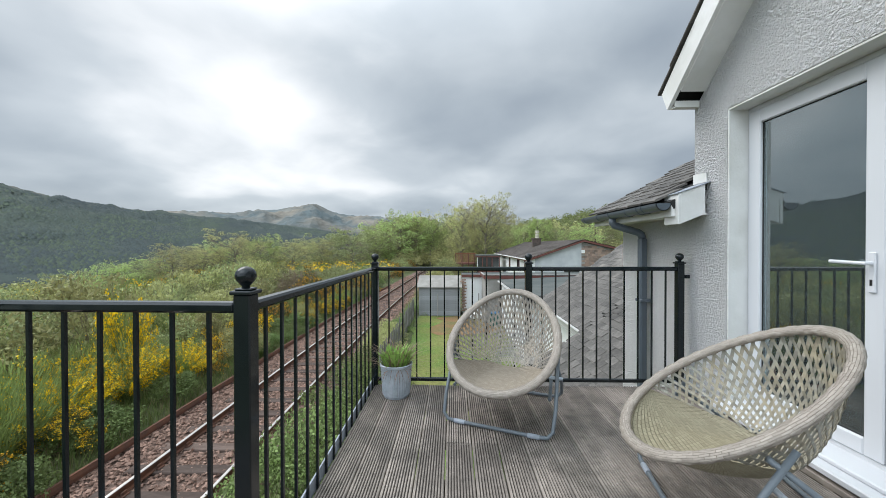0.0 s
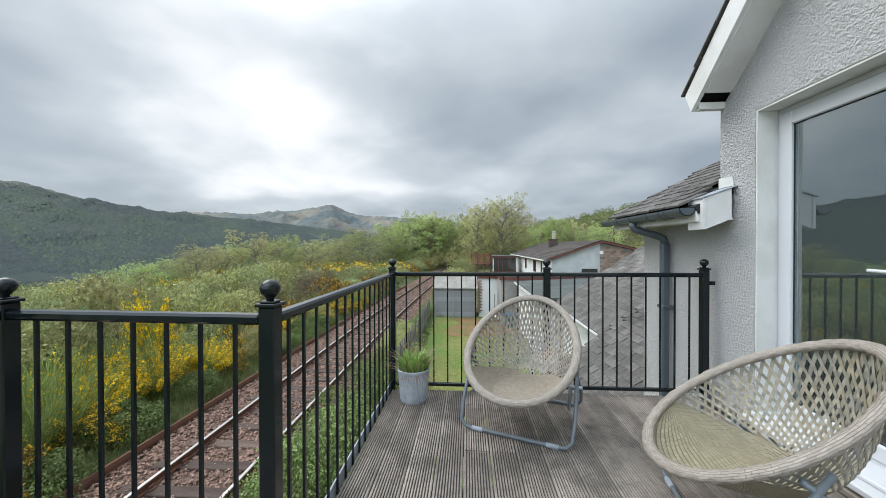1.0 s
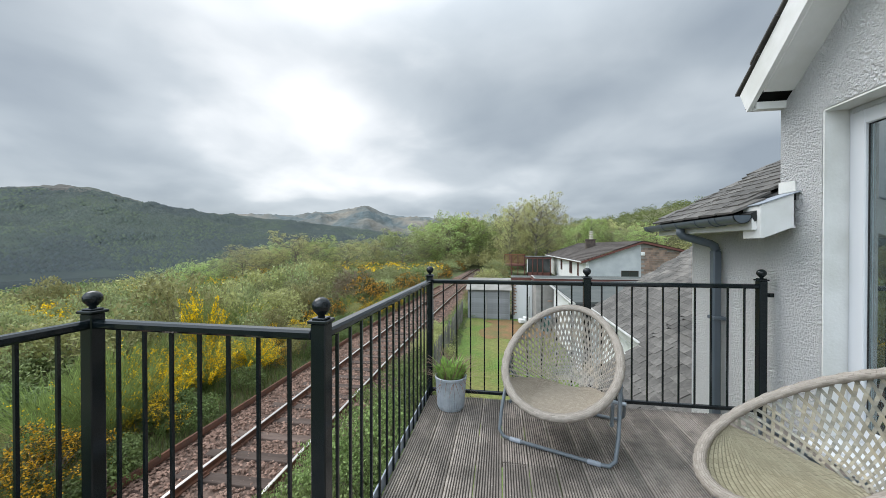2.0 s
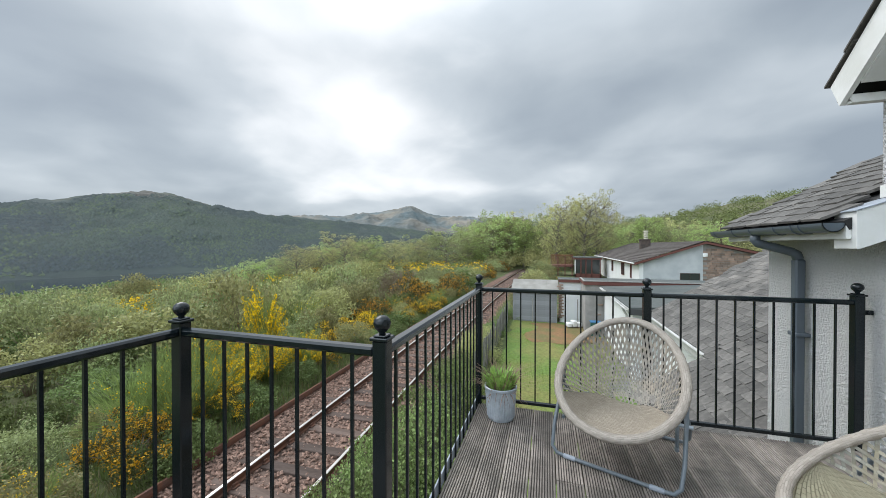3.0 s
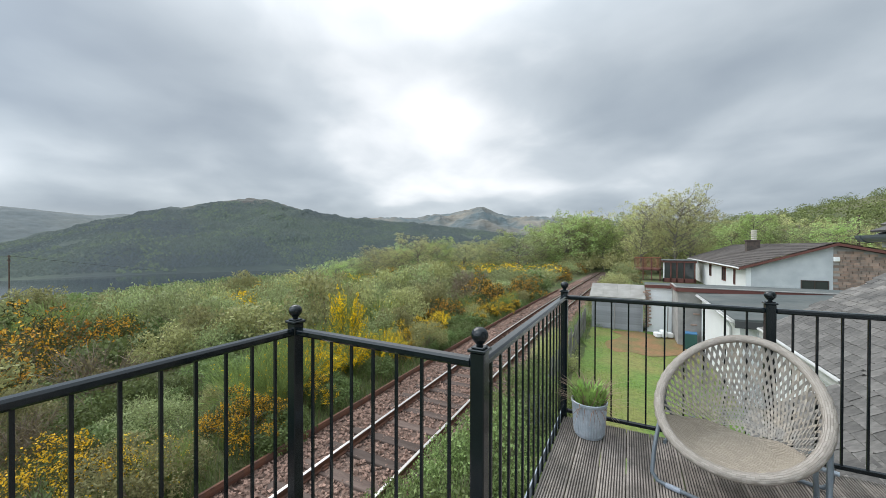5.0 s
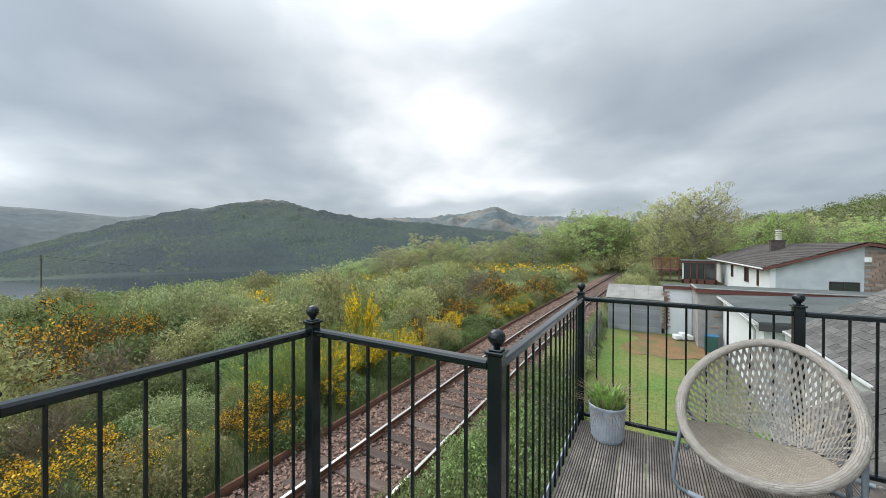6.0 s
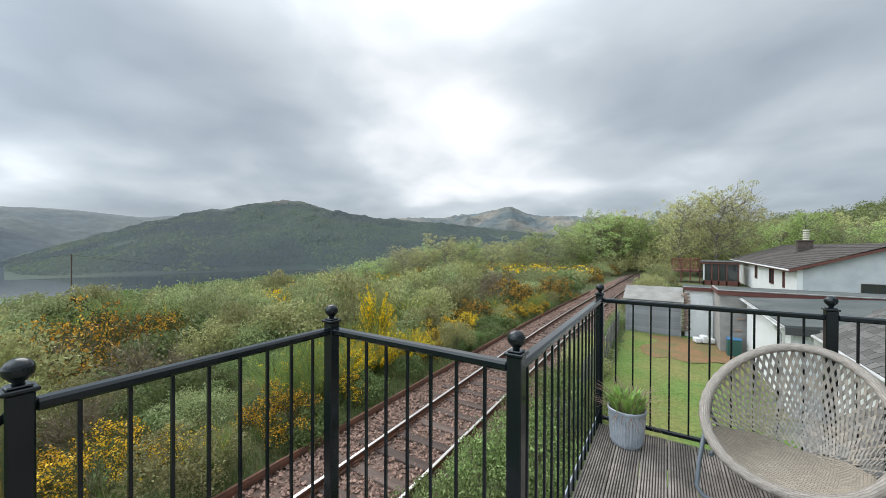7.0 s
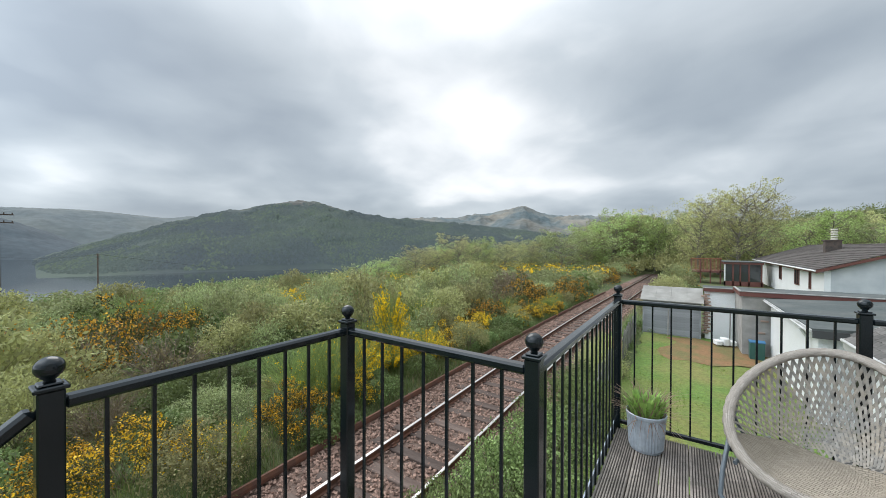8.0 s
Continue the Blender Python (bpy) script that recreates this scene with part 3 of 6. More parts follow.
def slate_courses(parent, origin, u, v, W, L, sw, ex, thick=0.008, limit=300, seed=0, skip=None, name="slate"):
    """Slates in staggered courses over a slope: u runs along the eave, v up the slope."""
    rnd = random.Random(seed)
    u, v = Vector(u).normalized(), Vector(v).normalized()
    n = u.cross(v).normalized()
    if n.z < 0:
        n = -n
    rot = Matrix((u, v, n)).transposed().to_4x4()
    protos = []
    for k in range(5):
        bm = bmesh.new()
        w = sw * rnd.uniform(0.93, 0.985)
        c = rnd.uniform(0, 0.02)
        lo = [(-w / 2 + c, 0.004), (-w / 2 + c * 1.5, -0.004), (w / 2 - c, 0.0), (w / 2, 0.02), (w / 2, ex * 1.75), (-w / 2, ex * 1.75), (-w / 2, 0.02)]
        a = [bm.verts.new((x, y, 0)) for x, y in lo]
        b = [bm.verts.new((x, y, thick * rnd.uniform(0.8, 1.5))) for x, y in lo]
        bm.faces.new(b)
        for i in range(len(lo)):
            j = (i + 1) % len(lo)
            bm.faces.new((a[i], a[j], b[j], b[i]))
        me = bpy.data.meshes.new(name)
        bmesh.ops.recalc_face_normals(bm, faces=bm.faces[:])
        bm.to_mesh(me)
        bm.free()
        me.materials.append(SLATE)
        protos.append(me)
    made, rest = 0, bmesh.new()
    for r in range(int(L / ex)):
        off = (r % 2) * sw / 2 + rnd.uniform(-0.03, 0.03)
        for c in range(-1, int(W / sw) + 1):
            uu, vv = c * sw + off + sw / 2, r * ex
            if uu < sw * 0.3 or uu > W - sw * 0.3:
                continue
            p = Vector(origin) + u * uu + v * vv + n * 0.012
            if skip and skip(p):
                continue
            m = Matrix.Translation(p) @ rot @ pose(0, 0, 0, -2.2 + rnd.uniform(-0.8, 0.6), rnd.uniform(-0.6, 0.6), rnd.uniform(-0.8, 0.8))
            me = protos[rnd.randrange(5)]
            if made < limit:
                ob = new(name, me)
                ob.parent = parent
                ob.matrix_basis = m
                made += 1
            else:
                k = len(rest.verts)
                rest.from_mesh(me)
                rest.verts.ensure_lookup_table()
                bmesh.ops.transform(rest, matrix=m, verts=rest.verts[k:])
    if len(rest.verts):
        tagged(part("slates_beyond", rest, SLATE, parent), kind="stuff")
    else:
        rest.free()


def build_wing():
    wing = empty("wall_wing", pose(0, 0, 0), "white roughcast wall of the lower wing", "wall", kind="structure")
    part("roughcast", boxed(WX, WX + 3.0, -0.058, 1.12, LOW - 0.4, 1.40), WHITE_CAST, wing)
    t = math.tan(radians(28))
    roof = empty("wing_roof", pose(0, 0, 0), "weathered grey slate roof over the lower wing", "roof", kind="structure")
    part("roof_deck", prism([(2.27, 1.49), (5.4, 1.49 + 3.13 * t), (5.4, 1.40 + 3.13 * t), (2.30, 1.42)], -0.055, 1.30, "y"), mat("dark_roof_boards", (0.03, 0.03, 0.03), 0.9), roof)
    part("roof_deck", prism([(2.27, 1.485), (2.545, 1.485 + 0.275 * t), (2.545, 1.43 + 0.275 * t), (2.30, 1.43)], -0.203, -0.0555, "y"), SHADED_TIMBER, roof)
    part("soffit", boxed(2.31, 2.549, -0.20, 1.26, 1.385, 1.40), PAINT_WHITE, roof)
    part("fascia", boxed(2.285, 2.31, -0.20, 1.26, 1.375, 1.475), PAINT_WHITE, roof)
    # the boxed end by the tall wall, with lead over it
    part("end_board", prism([(2.338, 1.318), (2.338, 1.551), (2.512, 1.612), (2.514, 1.392)], -0.232, -0.205, "y"), PAINT_WHITE, roof)
    part("corner_board", boxed(2.312, 2.337, -0.236, -0.06, 1.315, 1.546, bevel=0.002), PAINT_WHITE, roof)
    part("lead_flashing", prism([(2.30, 1.541), (2.547, 1.627), (2.547, 1.633), (2.30, 1.547)], -0.242, -0.062, "y"), GREY_PLATE, roof)
    part("lead_upstand", prism([(-0.208, 1.634), (-0.06, 1.634), (-0.06, 1.712), (-0.20, 1.705)], WX - 0.012, WX - 0.002), SMOOTH_REVEAL, roof)
    vb = bmesh.new()
    tube(vb, [(2.27, 1.29, 1.47), (5.4, 1.29, 1.47 + 3.13 * t)], 0.02, 6)
    part("verge_mortar", vb, GREY_RENDER, roof)
    slate_courses(roof, (2.225, -0.125, 1.487), (0, 1, 0), (1, 0, t), 1.475, 2.3, 0.235, 0.125, 0.014, seed=3, skip=lambda p: p.x > 2.37 and p.y < 0.07)
    g = empty("gutter", pose(0, 0, 0), "grey half-round plastic gutter with downpipe on the wing", "gutter")
    gb = bmesh.new()
    half = [(math.cos(a), math.sin(a)) for a in np.linspace(math.pi, 2 * math.pi, 11)]
    out = [(2.225 + 0.058 * c, 1.475 + 0.058 * s) for c, s in half]
    inn = [(2.225 + 0.053 * c, 1.475 + 0.053 * s) for c, s in half[::-1]]
    ring = out + inn
    m2 = prism(ring, -0.20, 1.37, "y")
    me = bpy.data.meshes.new("g")
    m2.to_mesh(me)
    gb.from_mesh(me)
    part("channel", gb, GUTTER, g)
    for y in (-0.195, 1.364):
        part("stop_end", prism(out, y - 0.005, y + 0.005, "y"), GUTTER, g)
    o3 = [(2.225 + 0.064 * c, 1.475 + 0.064 * s) for c, s in half]
    i3 = [(2.225 + 0.0585 * c, 1.475 + 0.0585 * s) for c, s in half[::-1]]
    for y, w in ((0.02, 0.035), (0.10, 0.012), (0.30, 0.012), (0.635, 0.05), (0.92, 0.012), (1.28, 0.012)):
        part("bracket", prism(o3 + i3, y, y + w, "y"), GUTTER, g)
    dp = bmesh.new()
    tube(dp, [(2.225, 0.66, 1.43), (2.225, 0.66, 1.38), (2.24, 0.658, 1.355), (2.45, 0.615, 1.285), (2.48, 0.608, 1.265), (2.49, 0.60, 1.22)], 0.036, 12)
    part("swan_neck", dp, GUTTER, g, smooth=True)
    dq = bmesh.new()
    box(dq, 2.455, 2.525, 0.565, 0.635, LOW, 1.225, bevel=0.012)
    part("downpipe", dq, GUTTER, g)
    for z in (0.60, -0.9):
        c = bmesh.new()
        box(c, 2.449, 2.549, 0.545, 0.655, z, z + 0.03, bevel=0.005)
        part("pipe_clip", c, GUTTER, g)


def board_mesh(w, length, grooves=9):
    """A grooved decking board lying along y, its top at z 0."""
    prof = [(-w / 2, -0.029), (-w / 2, -0.004), (-w / 2 + 0.004, 0.0)]
    gw = (w - 0.008) / (grooves * 2.55 + 1.55)
    x = -w / 2 + 0.004
    for i in range(grooves):
        x += gw * 1.55
        prof += [(x - 0.001, 0.0), (x + 0.0006, -0.0075), (x + gw - 0.0006, -0.0075), (x + gw + 0.001, 0.0)]
        x += gw
    prof += [(w / 2 - 0.004, 0.0), (w / 2, -0.004), (w / 2, -0.029)]
    bm = prism(prof, 0, length, "y")
    bmesh.ops.recalc_face_normals(bm, faces=bm.faces[:])
    me = bpy.data.meshes.new("board")
    bm.to_mesh(me)
    bm.free()
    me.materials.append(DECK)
    me.materials.append(DECK_GROOVE)
    # groove floors take a darker colour than the ridges
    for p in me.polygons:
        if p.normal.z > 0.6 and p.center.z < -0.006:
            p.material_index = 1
    return me


def build_deck():
    deck = empty("deck", pose(0, 0, 0), "weathered grey grooved timber deck of the balcony", "deck", kind="structure")
    fr = bmesh.new()
    box(fr, 0.0, 2.545, -0.05, -0.005, -0.20, -0.03)
    box(fr, 0.0, 0.045, -5.2, -0.05, -0.20, -0.03)
    box(fr, 2.50, 2.545, -5.2, -0.05, -0.20, -0.03)
    for y in (-0.6, -1.2, -1.8, -2.4, -3.0, -3.6, -4.2, -4.8):
        box(fr, 0.045, 2.50, y, y + 0.045, -0.20, -0.03)
    part("joists", fr, mat("deck_timber", (0.16, 0.13, 0.10), 0.9, vary=0.1), deck)
    for x, y in ((0.06, -0.12), (1.25, -0.12), (0.06, -2.6), (0.06, -5.0), (-0.9, -2.7), (-0.9, -1.95)):
        part("deck_post", boxed(x, x + 0.1, y, y + 0.1, LOW - 0.3, -0.03), mat("deck_post_timber", (0.18, 0.15, 0.12), 0.9, vary=0.1), deck)
    pitch, w = 0.1515, 0.1458
    cut = {4: -0.87, 5: -0.87, 2: -2.3, 9: -1.9, 12: -0.6}
    meshes = {}
    rnd = random.Random(5)
    for i in range(17):
        xc = 0.05 + pitch * i
        ww = w if i < 16 else 0.085
        if i == 16:
            xc = 2.49
        ends = [-5.2, cut[i], -0.004] if i in cut else [-5.2, -0.004]
        for a, b in zip(ends, ends[1:]):
            L = round(b - a - 0.003, 3)
            key = (ww, L)
            if key not in meshes:
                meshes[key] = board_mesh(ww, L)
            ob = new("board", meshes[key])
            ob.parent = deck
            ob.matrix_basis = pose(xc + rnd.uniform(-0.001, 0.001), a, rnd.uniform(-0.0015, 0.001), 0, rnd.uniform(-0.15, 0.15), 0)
    # landing beside it, at the head of the stair
    me = board_mesh(w, 0.98)
    for i in range(6):
        ob = new("board", me)
        ob.parent = deck
        ob.matrix_basis = pose(-0.94 + pitch * i + 0.03, -2.84, -0.003)
    part("landing_frame", boxed(-0.97, -0.005, -2.84, -1.86, -0.20, -0.032), mat("landing_timber", (0.16, 0.13, 0.10), 0.9, vary=0.1), deck)
    st = empty("stair", pose(0, 0, 0), "timber stair running down from the landing", "stair")
    for k in range(12):
        part("tread", boxed(-0.96, -0.06, -2.87 - 0.235 * (k + 1), -2.87 - 0.235 * k + 0.02, -0.19 * (k + 1) - 0.035, -0.19 * (k + 1)), DECK, st)
    for x in (-0.97, -0.06):
        part("stringer", prism([(-2.86, -0.06), (-2.86, -0.34), (-5.75, -2.68), (-5.75, -2.40)], x - 0.02, x + 0.02), DECK, st)


# ---- railing ----
RAIL_X = -0.025
POSTS = {"B": (RAIL_X, 0.0), "A": (RAIL_X, -1.85), "C": (-0.985, -1.83), "D": (-0.985, -2.83), "M": (1.247, 0.0), "E": (2.472, 0.0)}


def build_railing():
    rail = empty("balcony_railing", pose(0, 0, 0), "black painted steel railing with ball finials round the deck", "railing")
    pb = bmesh.new()
    box(pb, -0.0265, 0.0265, -0.0265, 0.0265, 0.0, 1.005, bevel=0.004)
    box(pb, -0.034, 0.034, -0.034, 0.034, 1.005, 1.017, bevel=0.003)
    box(pb, -0.024, 0.024, -0.024, 0.024, 1.017, 1.024, bevel=0.003)
    me_post = bpy.data.meshes.new("post")
    pb.to_mesh(me_post)
    pb.free()
    fb = bmesh.new()
    prof = [(0.013, 1.022), (0.011, 1.030), (0.018, 1.036)] + [(0.031 * math.sin(a), 1.062 - 0.029 * math.cos(a)) for a in np.linspace(0.65, math.pi, 12)]
    prof[-1] = (0.0002, 1.091)
    lathe(fb, prof, 20)
    me_ball = bpy.data.meshes.new("finial")
    bmesh.ops.recalc_face_normals(fb, faces=fb.faces[:])
    fb.to_mesh(fb_me := me_ball)
    fb.free()
    me_ball.polygons.foreach_set("use_smooth", [True] * len(me_ball.polygons))
    for m in (me_post, me_ball):
        m.materials.append(BLACK_METAL)
    for k, (x, y) in POSTS.items():
        p = new("post", me_post)
        p.parent = rail
        drop = 0.30 if k in "ACD" else 0.06 if k == "B" else 0.0
        p.matrix_basis = pose(x, y, 0)
        if drop:
            part("post_foot", boxed(x - 0.026, x + 0.026, y - 0.026, y + 0.026, -drop, 0.0), BLACK_METAL, rail)
        f = new("finial", me_ball)
        f.parent = p

    def rod(length):
        bm = bmesh.new()
        box(bm, -0.0054, 0.0054, -0.0054, 0.0054, 0, length)
        me = bpy.data.meshes.new("baluster")
        bm.to_mesh(me)
        bm.free()
        me.materials.append(BLACK_METAL)
        return me

    def run(a, b, n, zb, bottom="black", off=(0, 0)):
        (x0, y0), (x1, y1) = POSTS[a], POSTS[b]
        d = Vector((x1 - x0, y1 - y0, 0))
        L = d.length
        m = Matrix.Translation((x0, y0, 0)) @ Matrix.Rotation(math.atan2(d.y, d.x), 4, "Z")
        bm = bmesh.new()
        box(bm, 0.0245, L - 0.0245, -0.023, 0.023, 0.947, 0.980, bevel=0.008)
        bmesh.ops.transform(bm, matrix=m, verts=bm.verts[:])
        part("top_rail", bm, BLACK_METAL, rail)
        bm = bmesh.new()
        if bottom == "black":
            box(bm, 0.0245, L - 0.0245, -0.014, 0.014, zb - 0.014, zb + 0.012, bevel=0.003)
        else:
            box(bm, 0.0, L, -0.004, 0.004, zb - 0.03, zb + 0.045)
        bmesh.ops.transform(bm, matrix=m @ Matrix.Translation((0, 0.0 if bottom == "black" else 0.014, 0)), verts=bm.verts[:])
        part("bottom_rail", bm, BLACK_METAL if bottom == "black" else GREY_PLATE, rail, "" if bottom == "black" else "grey flat fixing strip")
        me = rod(0.947 - zb + (0.0 if bottom == "black" else 0.02))
        for i in range(1, n + 1):
            ob = new("baluster", me)
            ob.parent = rail
            q = m @ Vector((L * i / (n + 1), 0, zb - (0 if bottom == "black" else 0.02)))
            ob.matrix_basis = Matrix.Translation(q)

    run("B", "M", 10, 0.045)
    run("M", "E", 10, 0.045)
    run("A", "B", 15, 0.012, "strip")
    run("C", "A", 7, 0.03)
    run("D", "C", 8, 0.03)
    # stair rail going down from the last post
    bm = bmesh.new()
    pts = [(-0.985, -2.86, 0.955), (-0.985, -5.6, 0.955 - 2.74 * 0.80)]
    d = Vector(pts[1]) - Vector(pts[0])
    mm = Matrix.Translation(pts[0]) @ d.to_track_quat("X", "Z").to_matrix().to_4x4()
    box(bm, 0, d.length, -0.023, 0.023, -0.016, 0.017, bevel=0.008)
    bmesh.ops.transform(bm, matrix=mm, verts=bm.verts[:])
    part("stair_rail", bm, BLACK_METAL, rail)
    me = rod(0.90)
    for i in range(1, 20):
        ob = new("baluster", me)
        ob.parent = rail
        ob.matrix_basis = pose(-0.985, -2.86 - i * 0.14, 0.955 - i * 0.14 * 0.80 - 0.91)
    wb = bmesh.new()
    box(wb, 2.50, WX, -0.012, 0.012, 0.885, 0.915, bevel=0.003)
    tube(wb, [(2.525, -0.02, 0.90), (2.525, 0.0, 0.90)], 0.012, 8)
    part("wall_bracket", wb, BLACK_METAL, rail)


build_house_wall()
build_gable_roof()
build_door()
build_wing()
build_deck()
build_railing()


# ---- railway ----
def track_x(y):
    # straight, then a gentle curve to the right, then straight again
    u = min(max(y - 6.0, 0.0), 22.0)
    return -3.98 - 0.0185 * y + 0.00115 * (u * u + 44.0 * max(0.0, y - 28.0))


def sweep_rail(prof, off, ztop, y0, y1, step=1.5):
    """A rail profile (x, z) drawn along the line of the track."""
    bm = bmesh.new()
    rings = []
    for y in np.arange(y0, y1, step):
        rings.append([bm.verts.new((track_x(y) + off + px, y, ztop + pz)) for px, pz in prof])
    n = len(prof)
    for A, B in zip(rings, rings[1:]):
        for k in range(n):
            bm.faces.new((A[k], A[(k + 1) % n], B[(k + 1) % n], B[k]))
    bm.faces.new(rings[0])
    bm.faces.new(rings[-1][::-1])
    return bm


def build_track():
    tr = empty("railway_track", pose(0, 0, 0), "single railway track with timber sleepers and polished rails", "railway", kind="structure")
    web = [(-0.033, -0.006), (-0.036, -0.03), (-0.010, -0.045), (-0.010, -0.115), (-0.05, -0.13), (-0.05, -0.145), (0.05, -0.145), (0.05, -0.13), (0.010, -0.115), (0.010, -0.045), (0.036, -0.03), (0.033, -0.006)]
    head = [(-0.032, -0.0055), (-0.026, 0.002), (0.026, 0.002), (0.032, -0.0055)]
    for off in (-0.753, 0.753):
        r = part("rail", sweep_rail(web, off, LOW, -8, 62), RUST, tr, "rusty steel rail")
        part("rail_head", sweep_rail(head, off, LOW, -8, 62), RAIL_TOP, r, "polished rail head")
    loose = [(-0.05, 0.0), (-0.05, 0.06), (-0.02, 0.13), (0.03, 0.13), (0.05, 0.06), (0.05, 0.0)]
    ob = part("old_rail", sweep_rail(loose, -1.93, LOW - 0.17, -6, 34), RUST)
    tagged(ob, "rusty old rail lying along the ballast edge", "rail")
    bm = bmesh.new()
    box(bm, -1.28, 1.28, -0.125, 0.125, -0.13, 0, bevel=0.012)
    me = bpy.data.meshes.new("sleeper")
    bm.to_mesh(me)
    bm.free()
    me.materials.append(SLEEPER)
    bm = bmesh.new()
    box(bm, -0.11, 0.11, -0.07, 0.07, 0, 0.025, bevel=0.006)
    box(bm, -0.075, -0.045, -0.05, 0.05, 0.025, 0.075, bevel=0.006)
    box(bm, 0.045, 0.075, -0.05, 0.05, 0.025, 0.075, bevel=0.006)
    mc = bpy.data.meshes.new("rail_chair")
    bm.to_mesh(mc)
    bm.free()
    mc.materials.append(RUST)
    rnd = random.Random(8)
    y = -6.0
    while y < 60:
        s = new("sleeper", me)
        s.parent = tr
        s.matrix_basis = pose(track_x(y) + rnd.uniform(-0.04, 0.04), y, LOW - 0.145, 0, rnd.uniform(-0.6, 0.6), 1.1 + rnd.uniform(-1, 1))
        for off in (-0.753, 0.753):
            c = new("rail_chair", mc)
            c.parent = tr
            c.matrix_basis = pose(track_x(y) + off, y, LOW - 0.146)
        y += 0.72
    # bed and loose stones
    P = []
    for y in np.arange(-8, 64, 0.6):
        row = []
        for d in np.linspace(-2.35, 2.1, 24):
            h = -0.20 + 0.03 * fbm(d * 3, y * 3, 0.5)
            if abs(d) > 1.5:
                h -= (abs(d) - 1.5) * 0.13
            row.append((track_x(y) + d, y, LOW + h))
        P.append(row)
    tagged(mesh_part("ballast_bed", grid_mesh("ballast_bed", P), BALLAST_BED, smooth=True), "brown crushed stone bed under the track", "ballast", kind="structure")
    rg = np.random.default_rng(4)
    V0 = np.array([(1, 0, 0), (-1, 0, 0), (0, 1, 0), (0, -1, 0), (0, 0, 1), (0, 0, -1)], float)
    F0 = np.array([(0, 2, 4), (2, 1, 4), (1, 3, 4), (3, 0, 4), (2, 0, 5), (1, 2, 5), (3, 1, 5), (0, 3, 5)])
    verts, faces = [], []
    for n, ya, yb, sz in ((24000, -5, 13, 0.036), (9000, 13, 45, 0.055)):
        y = rg.uniform(ya, yb, n) if ya > 0 else ya + (yb - ya) * rg.uniform(0, 1, n)
        d = rg.uniform(-2.25, 2.0, n)
        mid = (np.abs(d) < 1.25)
        ph = ((y + 6.0 + 0.36) % 0.72) - 0.36
        keep = ~(mid & (np.abs(ph) < 0.125) & (rg.uniform(0, 1, n) < 0.45))
        y, d = y[keep], d[keep]
        h = -0.19 - np.clip(np.abs(d) - 1.5, 0, 9) * 0.13 + rg.uniform(0.0, 0.05, len(y)) - 0.012 * (np.abs(d) < 0.7)
        cx = np.array([track_x(v) for v in y]) + d
        s = sz * rg.uniform(0.6, 1.45, (len(y), 1, 1)) * rg.uniform(0.55, 1.2, (len(y), 6, 1))
        ang = rg.uniform(0, 6.28, len(y))
        ca, sa = np.cos(ang), np.sin(ang)
        W = V0[None] * s
        W = W + rg.normal(0, 0.25, W.shape) * sz
        X = W[..., 0] * ca[:, None] - W[..., 1] * sa[:, None] + cx[:, None]
        Y = W[..., 0] * sa[:, None] + W[..., 1] * ca[:, None] + y[:, None]
        Z = W[..., 2] * 0.75 + LOW + h[:, None]
        base = sum(len(v) for v in verts)
        verts.append(np.stack([X, Y, Z], -1).reshape(-1, 3))
        faces.append((F0[None] + (np.arange(len(y)) * 6)[:, None, None] + base).reshape(-1, 3))
    me = bpy.data.meshes.new("ballast_stones")
    me.from_pydata(np.concatenate(verts).tolist(), [], np.concatenate(faces).tolist())
    tagged(mesh_part("ballast_stones", me, BALLAST), "loose reddish brown ballast stones between and beside the rails", "ballast", kind="stuff")


# ---- garden and neighbouring buildings ----
def patch(name, x0, x1, y0, y1, dz, material, label, cat, step=0.35, edge=0.35, seed=0.0):
    xs, ys = np.arange(x0, x1 + 0.01, step), np.arange(y0, y1 + 0.01, step)
    P = [[(x + (edge * fbm(x, y, 0.7, seed) if i in (0, len(xs) - 1) else 0), y + (edge * fbm(x, y, 0.7, seed + 4) if j in (0, len(ys) - 1) else 0), LOW + dz + 0.025 * fbm(x, y, 0.5, seed))
          for j, y in enumerate(ys)] for i, x in enumerate(xs)]
    return tagged(mesh_part(name, grid_mesh(name, P), material, smooth=True), label, cat, kind="structure")


